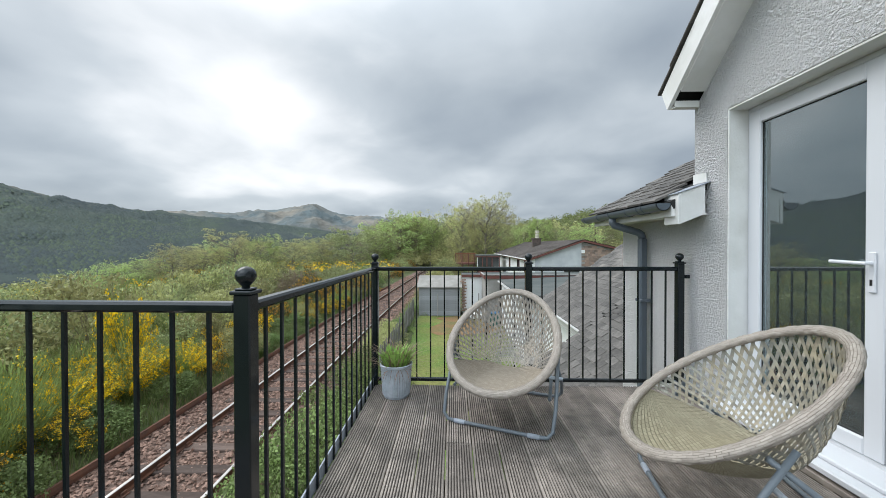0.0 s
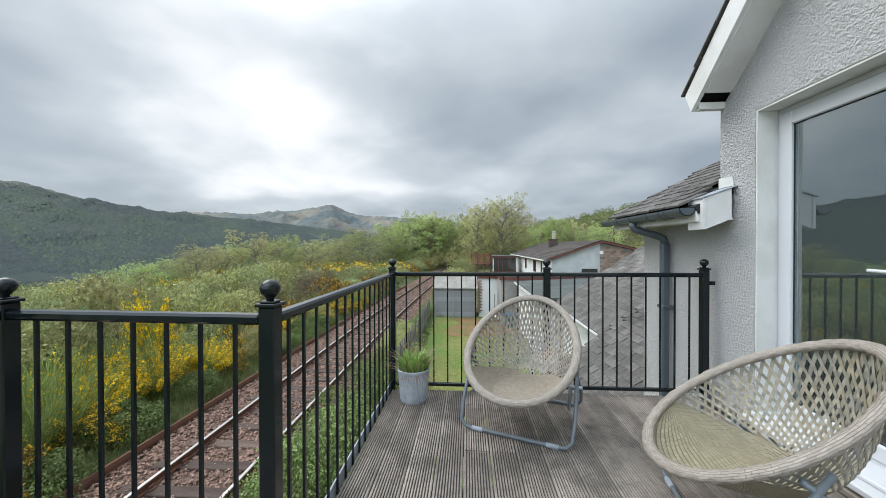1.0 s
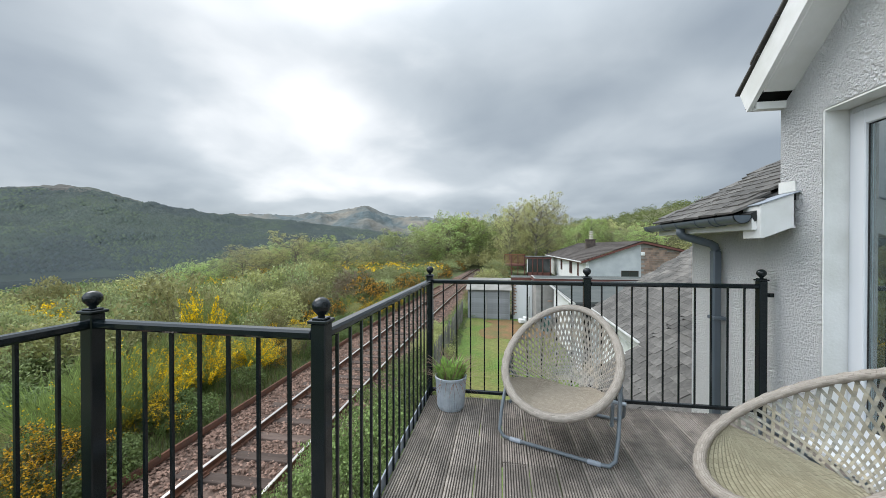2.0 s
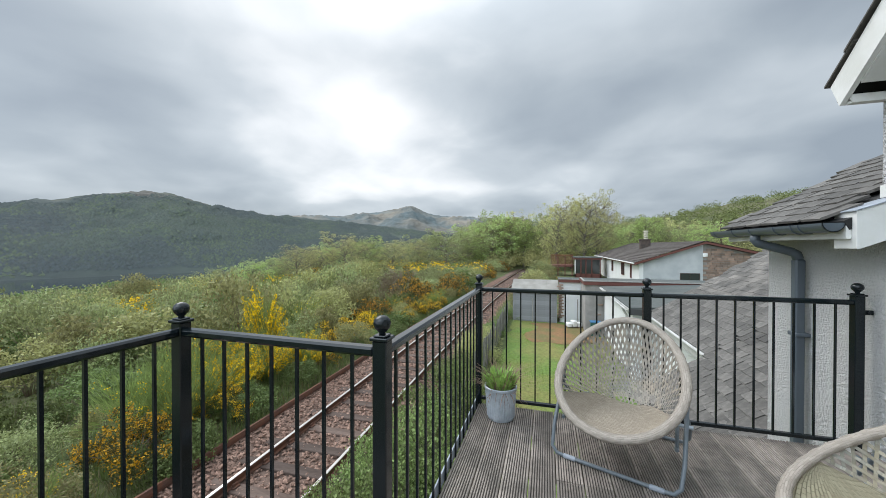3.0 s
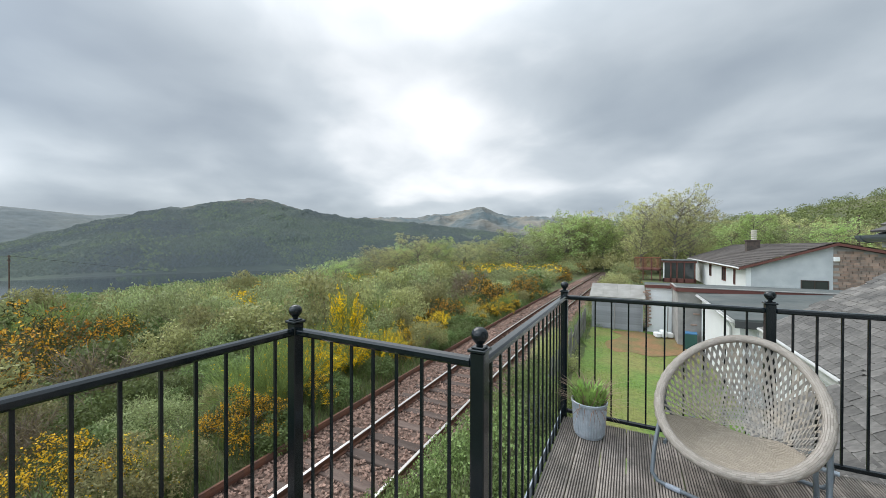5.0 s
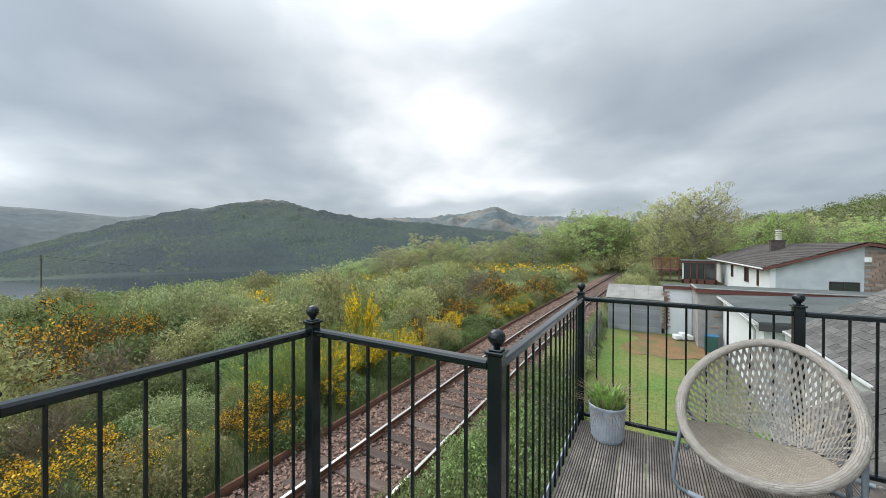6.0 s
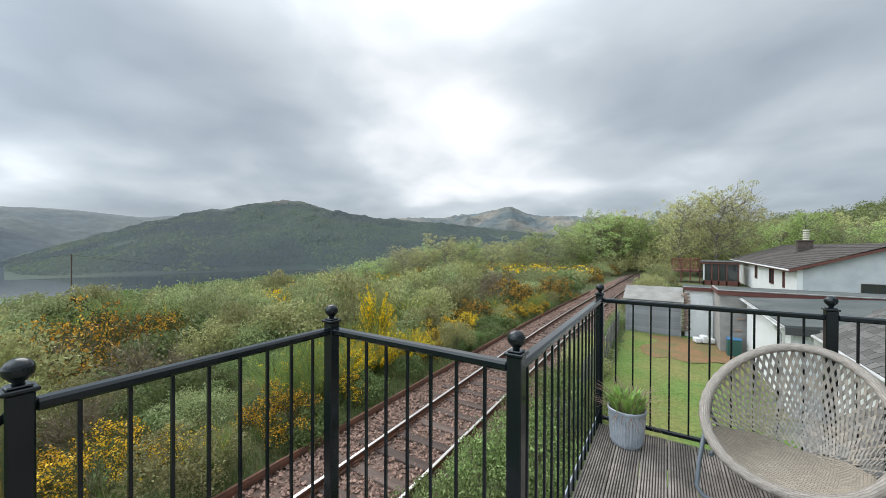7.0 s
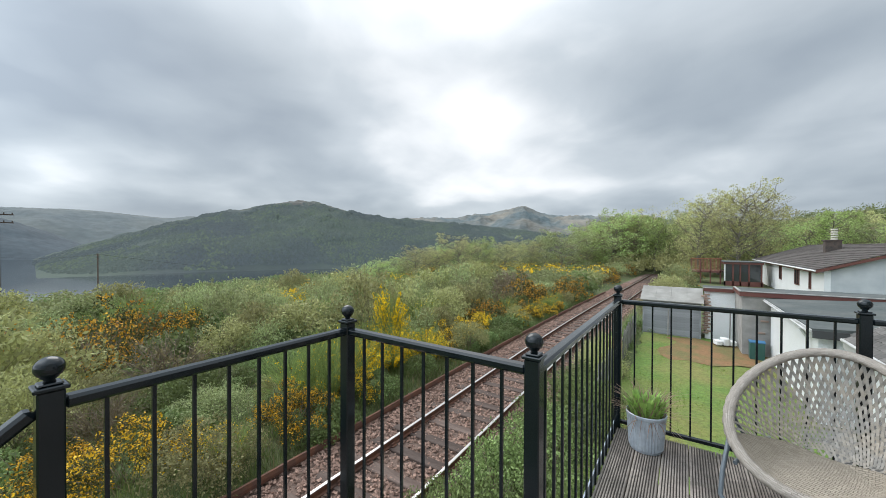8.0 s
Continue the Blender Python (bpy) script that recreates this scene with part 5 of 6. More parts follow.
# ---- chairs and pot ----
def build_chair(name, m, label, strand, seat_weave):
    """A woven egg chair: rolled rim, lattice shell, dense seat, bent tube frame. It faces -y."""
    W, L, tilt, zf, egg, depth = 0.352, 0.925, radians(33), 0.29, 0.10, 0.38
    d = Vector((0, math.cos(tilt), math.sin(tilt)))
    nrm = Vector((0, -math.sin(tilt), math.cos(tilt)))
    ctr = Vector((0, 0, zf + L / 2 * math.sin(tilt)))

    def shell(qx, qy):
        rho = min(math.hypot(qx, qy), 1.0)
        th = math.atan2(qy, qx)
        p = ctr + Vector((W * math.cos(th) * (1 - egg * math.sin(th)) * rho, 0, 0)) + d * (L / 2 * math.sin(th) * rho)
        p = p - nrm * depth * (1 - rho ** 1.75)
        if p.z < 0.255:
            p.z = 0.255 - (0.255 - p.z) * 0.12
        return p

    def back_edge(qx):
        # where the seat ends and the back rises
        return 0.085 - 0.62 * min(1.0, abs(qx) / 0.84) ** 3.2

    chair = empty(name, m, label, "chair", "woven chairs on the deck")
    # rim
    nt, ns = 240, 16
    P = []
    for i in range(nt):
        th = 2 * math.pi * i / nt
        c, s = math.cos(th), math.sin(th)
        p = ctr + Vector((W * c * (1 - egg * s), 0, 0)) + d * (L / 2 * s)
        outw = (p - ctr).normalized()
        row = []
        for j in range(ns):
            f = 2 * math.pi * j / ns
            bump = 0.0014 * (1 if (i // 3 + j // 2) % 2 else -1)
            row.append(p + outw * ((0.027 + bump) * math.cos(f)) + nrm * ((0.019 + bump) * math.sin(f)))
        P.append(row)
    mesh_part("rim", grid_mesh("rim", P, True, True, (2.16, 0.19)), WEAVE_RIM, chair, "thick woven rolled rim", smooth=True)
    # seat
    nx, ny = 44, 30
    G = np.zeros((nx, ny, 3))
    for i, qx in enumerate(np.linspace(-0.84, 0.84, nx)):
        lo, hi = -math.sqrt(0.965 - qx * qx), back_edge(qx)
        for j in range(ny):
            G[i, j] = shell(qx, lo + (hi - lo) * j / (ny - 1))
    me = grid_mesh("seat", G, uv=(2 * W, L * 0.52))
    mesh_part("seat", me, seat_weave, chair, "densely woven seat", smooth=True)
    # lattice strands: two families winding up from the seat to the rim
    quadsV = []
    n_str = 64
    for fam in (1, -1):
        for k in range(n_str):
            th0 = 2 * math.pi * (k + 0.25 * fam) / n_str
            inner = 0.42 if k % 2 else 0.12
            prev = None

            def at(rho):
                th = th0 + fam * 0.92 * math.log(rho)
                return rho * math.cos(th), rho * math.sin(th) - 0.42 * (1 - rho)
            for rho in np.linspace(inner, 0.985, 26):
                qx, qy = at(rho)
                p = shell(qx, qy)
                if qy < back_edge(qx) - 0.01 and abs(qx) < 0.84:
                    prev = None
                    continue
                t = (shell(*at(min(rho + 0.012, 0.995))) - shell(*at(rho - 0.012))).normalized()
                n2 = (ctr - p)
                n2 = (n2 - t * n2.dot(t)).normalized()
                w = t.cross(n2).normalized() * 0.0071 * min(1.0, 0.36 + rho * 0.68)
                o = n2 * (0.0020 * math.sin(math.log(rho) * 0.92 * n_str + k * math.pi) + 0.0012 * fam)
                cur = (p + o - w + n2 * 0.0009, p + o + w + n2 * 0.0009, p + o + w - n2 * 0.0009, p + o - w - n2 * 0.0009)
                if prev:
                    for a in range(4):
                        b2 = (a + 1) % 4
                        quadsV.append((prev[a], prev[b2], cur[b2], cur[a]))
                prev = cur
    me = quads("lattice", [[tuple(v) for v in q] for q in quadsV])
    mesh_part("lattice_shell", me, strand, chair, "open woven lattice back")
    # frame
    def loop(yf, side_top, zt):
        pts = [(-side_top[0], side_top[1], zt), (-0.355, yf * 0.72, 0.16), (-0.345, yf * 0.98, 0.055), (-0.315, yf, 0.02), (-0.27, yf, 0.015)]
        return pts + [(-x, y, z) for x, y, z in pts[::-1]]
    for nm, yf, tp, zt in (("front_leg_loop", -0.235, (0.355, 0.02), 0.47), ("back_leg_loop", 0.40, (0.345, -0.06), 0.43)):
        bm = bmesh.new()
        tube(bm, loop(yf, tp, zt), 0.0115, 10)
        part(nm, bm, CHAIR_TUBE, chair, smooth=True)
    for sx in (-1, 1):
        bm = bmesh.new()
        tube(bm, [(sx * 0.315, -0.12, 0.20), (sx * 0.30, 0.10, 0.235), (sx * 0.27, 0.30, 0.235)], 0.011, 8)
        part("seat_bar", bm, CHAIR_TUBE, chair)
        for y in (-0.235,):
            bm = bmesh.new()
            tube(bm, [(sx * 0.20, y, 0.015), (sx * 0.27, y, 0.015)], 0.0145, 10)
            part("foot_sleeve", bm, GREY_PLATE, chair)
        bm = bmesh.new()
        tube(bm, [(sx * 0.30, -0.01, 0.30), (sx * 0.385, -0.01, 0.30)], 0.011, 10)
        part("pivot_bolt", bm, ZINC, chair)
    return chair


def build_pot():
    pot = empty("plant_pot", pose(0.185, -0.215, 0.001), "ribbed galvanised metal pot with a straggly green plant", "plant pot")
    bm = bmesh.new()
    seg = 72
    prof = [(0.096, 0.0), (0.100, 0.012), (0.104, 0.02), (0.118, 0.225), (0.124, 0.232), (0.125, 0.248), (0.119, 0.252), (0.112, 0.235), (0.110, 0.19), (0.0002, 0.19)]
    rings = []
    for r, z in prof:
        rib = 0.0022 if 0.015 < z < 0.228 and r > 0.1005 else 0.0
        rings.append([bm.verts.new(((r + rib * math.cos(k * math.pi)) * math.cos(2 * math.pi * k / seg), (r + rib * math.cos(k * math.pi)) * math.sin(2 * math.pi * k / seg), z)) for k in range(seg)])
    for A, B in zip(rings, rings[1:]):
        for k in range(seg):
            bm.faces.new((A[k], A[(k + 1) % seg], B[(k + 1) % seg], B[k]))
    bm.faces.new(rings[0][::-1])
    part("body", bm, ZINC, pot)
    s = bmesh.new()
    lathe(s, [(0.108, 0.20), (0.09, 0.212), (0.04, 0.222), (0.0002, 0.225)], 24)
    part("soil", s, SOIL, pot)
    rg = np.random.default_rng(9)
    for nm, n, col, hh, spread, wd in (("foliage", 40, (0.22, 0.34, 0.09), (0.05, 0.15), 0.12, 0.005), ("stalk", 150, (0.26, 0.17, 0.12), (0.08, 0.21), 0.27, 0.0026), ("leafage", 120, (0.27, 0.42, 0.10), (0.05, 0.17), 0.09, 0.011)):
        Q = []
        for i in range(n):
            a, r0 = rg.uniform(0, 6.28), 0.09 * math.sqrt(rg.uniform())
            b0 = np.array([r0 * math.cos(a), r0 * math.sin(a), 0.215])
            dr = rg.uniform(0.1, 1) * spread
            h = rg.uniform(*hh)
            a2 = a + rg.uniform(-1, 1)
            tip = b0 + np.array([dr * math.cos(a2), dr * math.sin(a2), h * (1 if nm != "stalk" or rg.uniform() < 0.65 else -0.35)])
            midp = (b0 + tip) / 2 + np.array([0, 0, h * 0.28])
            sd = np.array([-math.sin(a2), math.cos(a2), 0]) * wd
            Q.append((b0 - sd * 0.5, b0 + sd * 0.5, midp + sd, midp - sd))
            Q.append((midp - sd, midp + sd, tip + sd * 0.1, tip - sd * 0.1))
        mesh_part(nm, quads(nm, Q), mat(nm, col, 0.6, island=0.35, translucent=0.25), pot)


build_track()
build_garden()
build_shed()
build_outbuildings()
build_bungalow()
build_garden_things()
build_chair("woven_egg_chair", pose(0.970, -0.515, 0, 0, 0, -21.5), "beige woven rattan egg chair facing along the deck, grey tube legs", STRAND, WEAVE_SEAT)
build_chair("woven_egg_chair", pose(1.80, -1.385, 0, 0, 0, -99), "beige woven rattan egg chair with green stains beside the glass door", STRAND_STAINED, WEAVE_STAINED)
build_pot()


# ---- plants ----
def leaf_mat(name, col, island=0.35, tr=0.35, rough=0.6, hue=0.05):
    m = mat(name, col, rough, island=island, objrand=0.32, translucent=tr, spec=0.25)
    # plants of one kind differ a little in hue
    nt = m.node_tree
    r = nt.nodes.new("ShaderNodeMapRange")
    r.inputs["To Min"].default_value, r.inputs["To Max"].default_value = 0.5 - hue, 0.5 + hue * 0.1
    nt.links.new(nt.nodes.new("ShaderNodeObjectInfo").outputs["Random"], r.inputs["Value"])
    for n in nt.nodes:
        if n.bl_idname == "ShaderNodeHueSaturation":
            nt.links.new(r.outputs[0], n.inputs["Hue"])
            break
    return m


WILLOW_LEAF = leaf_mat("willow_leaf", (0.285, 0.338, 0.155), hue=0.03)
WILLOW_LEAF2 = leaf_mat("olive_leaf", (0.325, 0.338, 0.145), hue=0.03)
BRAMBLE_LEAF = leaf_mat("bramble_leaf", (0.145, 0.210, 0.074), hue=0.035)
PRIVET_LEAF = leaf_mat("privet_leaf", (0.20, 0.275, 0.10), 0.6, hue=0.02)
BROOM_STRAND = leaf_mat("broom_strand", (0.19, 0.255, 0.08), hue=0.02)
GORSE_SPINE = leaf_mat("gorse_spine", (0.085, 0.10, 0.038), hue=0.02)
BROOM_FLOWER = leaf_mat("broom_flower", (0.85, 0.60, 0.015), 0.18, 0.2, hue=0.008)
GORSE_FLOWER = leaf_mat("gorse_flower", (0.76, 0.50, 0.025), 0.25, 0.2, hue=0.02)
FADED_FLOWER = leaf_mat("faded_gorse_flower", (0.56, 0.31, 0.03), 0.3, 0.2, hue=0.02)
RUSSET_LEAF = leaf_mat("russet_leaf", (0.20, 0.17, 0.085), hue=0.03)
BIRCH_LEAF = leaf_mat("birch_leaf", (0.46, 0.47, 0.21), tr=0.5, hue=0.02)
ASH_LEAF = leaf_mat("ash_leaf", (0.335, 0.435, 0.165), tr=0.5, hue=0.03)
DRY_GRASS = leaf_mat("dry_grass", (0.25, 0.215, 0.11), hue=0.0)
GREEN_GRASS = leaf_mat("green_grass", (0.15, 0.205, 0.065), hue=0.0)
BARK = mat("grey_bark", (0.13, 0.115, 0.095), 0.9, col2=(0.20, 0.185, 0.16), scale=6, fvary=0.2, bump=0.5, bscale=20)
TWIG = mat("brown_twig", (0.21, 0.165, 0.12), 0.9, island=0.3)


def unit(v):
    return v / np.maximum(np.linalg.norm(v, axis=-1, keepdims=True), 1e-9)


def leaf_quads(rg, c, axis, length, width, face_up=0.4):
    """Pointed leaves at c along axis."""
    n = len(c)
    axis = unit(axis)
    side = unit(np.cross(axis, unit(rg.normal(size=(n, 3)) + (0, 0, face_up))))
    ln = (length * rg.uniform(0.65, 1.35, n))[:, None]
    wd = (width * rg.uniform(0.7, 1.3, n))[:, None]
    return np.stack([c, c + axis * ln * 0.5 + side * wd * 0.5, c + axis * ln, c + axis * ln * 0.5 - side * wd * 0.5], axis=1)


def strip_quads(p0, p1, r0, r1, rg):
    """Three-sided twigs from p0 to p1."""
    d = unit(p1 - p0)
    a = unit(np.cross(d, unit(rg.normal(size=d.shape))))
    b = np.cross(d, a)
    out = []
    for k in range(3):
        u = [a * math.cos(2 * math.pi * q / 3) + b * math.sin(2 * math.pi * q / 3) for q in (k, k + 1)]
        out.append(np.stack([p0 + u[0] * r0, p0 + u[1] * r0, p1 + u[1] * r1, p1 + u[0] * r1], axis=1))
    return np.concatenate(out)


def stems_of(rg, n, R, H, upright, base=0.12):
    """Curved stems from one root: points at 5 stations, (n, 5, 3)."""
    a = rg.uniform(0, 2 * math.pi, n)
    reach = R * np.sqrt(rg.uniform(0.02, 1, n))
    h = H * (0.55 + 0.45 * rg.uniform(0, 1, n)) * np.sqrt(np.clip(1 - 0.55 * (reach / R) ** 2, 0.1, 1))
    t = np.linspace(0, 1, 5)
    out = np.zeros((n, 5, 3))
    for k, q in enumerate(t):
        rr = base * R * 0.6 + reach * q ** upright
        out[:, k, 0] = np.cos(a) * rr
        out[:, k, 1] = np.sin(a) * rr
        out[:, k, 2] = h * (q ** 0.85)
    out[:, 1:] += rg.normal(0, 0.03 * R, (n, 4, 3))
    return out


def along(rg, S, m, t0, t1, jit):
    """m random places on every stem between t0 and t1, and the stem's direction there."""
    n = len(S)
    t = rg.uniform(t0, t1, (n, m)) * 3.999
    k = t.astype(int)
    f = (t - k)[..., None]
    i = np.arange(n)[:, None]
    p = S[i, k] * (1 - f) + S[i, np.minimum(k + 1, 4)] * f
    d = unit(S[i, np.minimum(k + 1, 4)] - S[i, k])
    p = p + rg.normal(0, 1, p.shape) * jit
    return p.reshape(-1, 3), d.reshape(-1, 3)


def shell_leaves(rg, C, r, per, length, width, up=0.3, squash=0.85, lift=0.0, spread=0.5):
    """Leaves over the outside of round clumps, their faces turned outwards; C are the clumps' centres, r their radii."""
    k = len(C)
    u = rg.normal(size=(k, per, 3)) + (0, 0, 0.35)
    u = unit(u)
    rad = r[:, None] * (0.62 + 0.46 * rg.uniform(0, 1, (k, per)) ** 0.6)
    # small tufts break up the outline of each clump
    rad = rad * (1 + 0.16 * np.sin(u[..., 0] * 7 + np.arange(k)[:, None]) * np.sin(u[..., 1] * 6.1 + u[..., 2] * 5))
    p = C[:, None] + u * rad[..., None] * (1, 1, squash) + (0, 0, lift)
    p, u = p.reshape(-1, 3), u.reshape(-1, 3)
    ok = p[:, 2] > 0.03
    p, u = p[ok], u[ok]
    n = len(p)
    face = unit(u + rg.normal(0, spread, (n, 3)))
    axis = rg.normal(0, 0.7, (n, 3)) + u * 0.35 + (0, 0, up)
    axis = unit(axis - face * np.sum(axis * face, 1, keepdims=True) * 0.75)
    side = unit(np.cross(axis, face))
    ln = (length * rg.uniform(0.6, 1.35, n))[:, None]
    wd = (width * rg.uniform(0.7, 1.3, n))[:, None]
    return np.stack([p, p + axis * ln * 0.45 + side * wd * 0.5, p + axis * ln, p + axis * ln * 0.45 - side * wd * 0.5], axis=1)


def dome_lobes(rg, k, R, H, r0, r1):
    """Centres and radii of the clumps that make up one bush."""
    a, q = rg.uniform(0, 2 * math.pi, k), np.sqrt(rg.uniform(0, 1, k))
    r = R * rg.uniform(r0, r1, k)
    top = H * np.sqrt(1 - 0.72 * q ** 2) * rg.uniform(0.74, 1.08, k)
    z = np.maximum(top - r * 0.85, r * 0.45)
    z = np.where(rg.uniform(0, 1, k) < 0.35, z * rg.uniform(0.35, 0.8, k), z)
    return np.stack([np.cos(a) * q * (R - r * 0.5), np.sin(a) * q * (R - r * 0.5), z], 1), r


def shrub(kind, seed, R, H, f=1.0, g=1.0):
    """Parts of one shrub: list of (part name, mesh, material)."""
    rg = np.random.default_rng(seed)
    out = []

    def stems(n, up, w):
        S = stems_of(rg, n, R * 0.9, H * 0.98, up)
        return S, np.concatenate([strip_quads(S[:, k], S[:, k + 1], w * (1 - k * 0.2), w * (0.8 - k * 0.2), rg) for k in range(4)])

    if kind in ("willow", "olive"):
        C, r = dome_lobes(rg, 26, R, H, 0.20, 0.36)
        L = [shell_leaves(rg, C, r, int(165 * f), 0.082 * g, 0.040 * g, 0.75 if kind == "willow" else 0.4)]
        S, st = stems(26, 1.3, 0.012)
        p, d = along(rg, S, int(40 * f), 0.62, 1.08, 0.05 * R)
        L.append(leaf_quads(rg, p, d + rg.normal(0, 0.5, d.shape) + (0, 0, 0.4), 0.085 * g, 0.036 * g))
        out.append(("foliage", np.concatenate(L), WILLOW_LEAF if kind == "willow" else WILLOW_LEAF2))
        out.append(("branchwork", st, TWIG))
    elif kind in ("bramble", "privet"):
        C, r = dome_lobes(rg, 24, R, H, 0.20, 0.34)
        big = kind == "bramble"
        out.append(("foliage", shell_leaves(rg, C, r, int(185 * f), (0.078 if big else 0.062) * g, (0.054 if big else 0.042) * g, 0.0 if big else 0.4, 0.75), BRAMBLE_LEAF if big else PRIVET_LEAF))
        out.append(("branchwork", stems(16, 0.9, 0.01)[1], TWIG))
    elif kind in ("broom", "green_broom"):
        S = stems_of(rg, 90, R, H, 1.7)
        p, d = along(rg, S, int(40 * f), 0.08, 1.0, 0.055 * R)
        out.append(("foliage", leaf_quads(rg, p, d + rg.normal(0, 0.20, d.shape) + (0, 0, 0.3), 0.20 * g ** 0.4, 0.014 * g), BROOM_STRAND))
        if kind == "broom":
            # flower spikes, thick on some shoots and sparse on others
            for pick, m, t0 in ((S[:26], 100, 0.46), (S[26:56], 44, 0.55)):
                q, e = along(rg, pick, int(m * f), t0, 1.04, 0.028 * R)
                out.append(("blossom", leaf_quads(rg, q, rg.normal(0, 1, q.shape), 0.048 * g, 0.042 * g), BROOM_FLOWER))
        else:
            q, e = along(rg, S[:12], 14, 0.6, 1.0, 0.035 * R)
            out.append(("blossom", leaf_quads(rg, q, rg.normal(0, 1, q.shape), 0.036, 0.03), BROOM_FLOWER))
    elif kind == "gorse":
        C, r = dome_lobes(rg, 24, R, H, 0.17, 0.30)
        out.append(("foliage", shell_leaves(rg, C, r, int(190 * f), 0.085 * g, 0.024 * g, 0.5, 1.0, spread=0.9), GORSE_SPINE))
        # flowers crowd on the shoots of most clumps
        k = len(C)
        m = 26
        a = unit(rg.normal(size=(k * m, 3)) + (0, 0, 0.75))
        tip = np.repeat(C, m, 0) + a * np.repeat(r, m)[:, None] * 1.02
        tip = tip[(rg.uniform(0, 1, k * m) < (0.60 if f > 0.9 else 0.5)) & (tip[:, 2] > 0.12)]
        q = np.repeat(tip, max(3, int(9 * f)), 0)
        q = q + rg.normal(0, 0.045, q.shape) * (1, 1, 1.3)
        out.append(("blossom", leaf_quads(rg, q, rg.normal(0, 1, q.shape), 0.046 * g, 0.038 * g), GORSE_FLOWER if f > 0.9 else FADED_FLOWER))
        out.append(("branchwork", stems(20, 1.1, 0.012)[1], TWIG))
    elif kind == "brown":
        S = stems_of(rg, 44, R, H, 1.1)
        tw0, twd = along(rg, S, 14, 0.2, 1.0, 0.03)
        T = strip_quads(tw0, tw0 + (twd + rg.normal(0, 0.7, twd.shape)) * 0.25 * R, 0.007, 0.002, rg)
        out.append(("branchwork", np.concatenate([strip_quads(S[:, k], S[:, k + 1], 0.013, 0.009, rg) for k in range(4)] + [T]), TWIG))
        p, d = along(rg, S, int(46 * f), 0.4, 1.0, 0.09 * R)
        out.append(("foliage", leaf_quads(rg, p, rg.normal(0, 1, d.shape), 0.07 * g, 0.036 * g), RUSSET_LEAF))
    return [(n, quads(n, q), m) for n, q, m in out]


def tree(seed, H, R, leaf, material, n_limb=16, per=330, first=0.25):
    """A tapered trunk, forking limbs and a loose crown; H metres high."""
    rg = np.random.default_rng(seed)
    tb = bmesh.new()
    tp = [Vector((rg.normal(0, 0.03) * H * k / 8, rg.normal(0, 0.03) * H * k / 8, H * 0.93 * k / 8)) for k in range(9)]
    tube(tb, tp, 0.1, 7, radii=[H * 0.016 * (1 - 0.88 * k / 8) for k in range(9)])
    Q, P, D = [], [], []
    for i in range(n_limb):
        f = first + (0.97 - first) * (i + rg.uniform(0, 0.8)) / n_limb
        b = tp[int(f * 8)].lerp(tp[min(int(f * 8) + 1, 8)], f * 8 % 1)
        a = i * 2.4 + rg.uniform(-0.4, 0.4)
        ln = R * (0.45 + 0.75 * math.sin(math.pi * min(1, (f - first) / (1 - first) * 0.68 + 0.28))) * rg.uniform(0.75, 1.15)
        pts = [b]
        for k in range(1, 5):
            pts.append(b + Vector((math.cos(a) * ln * k / 4, math.sin(a) * ln * k / 4, ln * (0.55 * k / 4 + 0.25 * (k / 4) ** 2) + rg.normal(0, 0.04) * ln)))
        tube(tb, pts, 0.05, 5, radii=[H * 0.006 * (1 - 0.2 * k) for k in range(5)])
        S = np.array([[tuple(p) for p in pts]])
        # twigs carry the leaves
        t0, td = along(rg, S, 9, 0.3, 1.0, 0.02)
        e = t0 + (td * 0.6 + rg.normal(0, 0.6, td.shape)) * ln * 0.42
        Q.append(strip_quads(t0, e, H * 0.0022, H * 0.0008, rg))
        P.append(e)
        D.append(np.full(len(e), ln))
    P, D = np.concatenate(P), np.concatenate(D)
    pick = rg.permutation(len(P))[:n_limb * 5]
    r = D[pick] * rg.uniform(0.13, 0.27, len(pick))
    crown = shell_leaves(rg, P[pick], r, int(per / 5), leaf, leaf * 0.62, 0.2, 0.9)
    return tb, np.concatenate(Q), crown, material


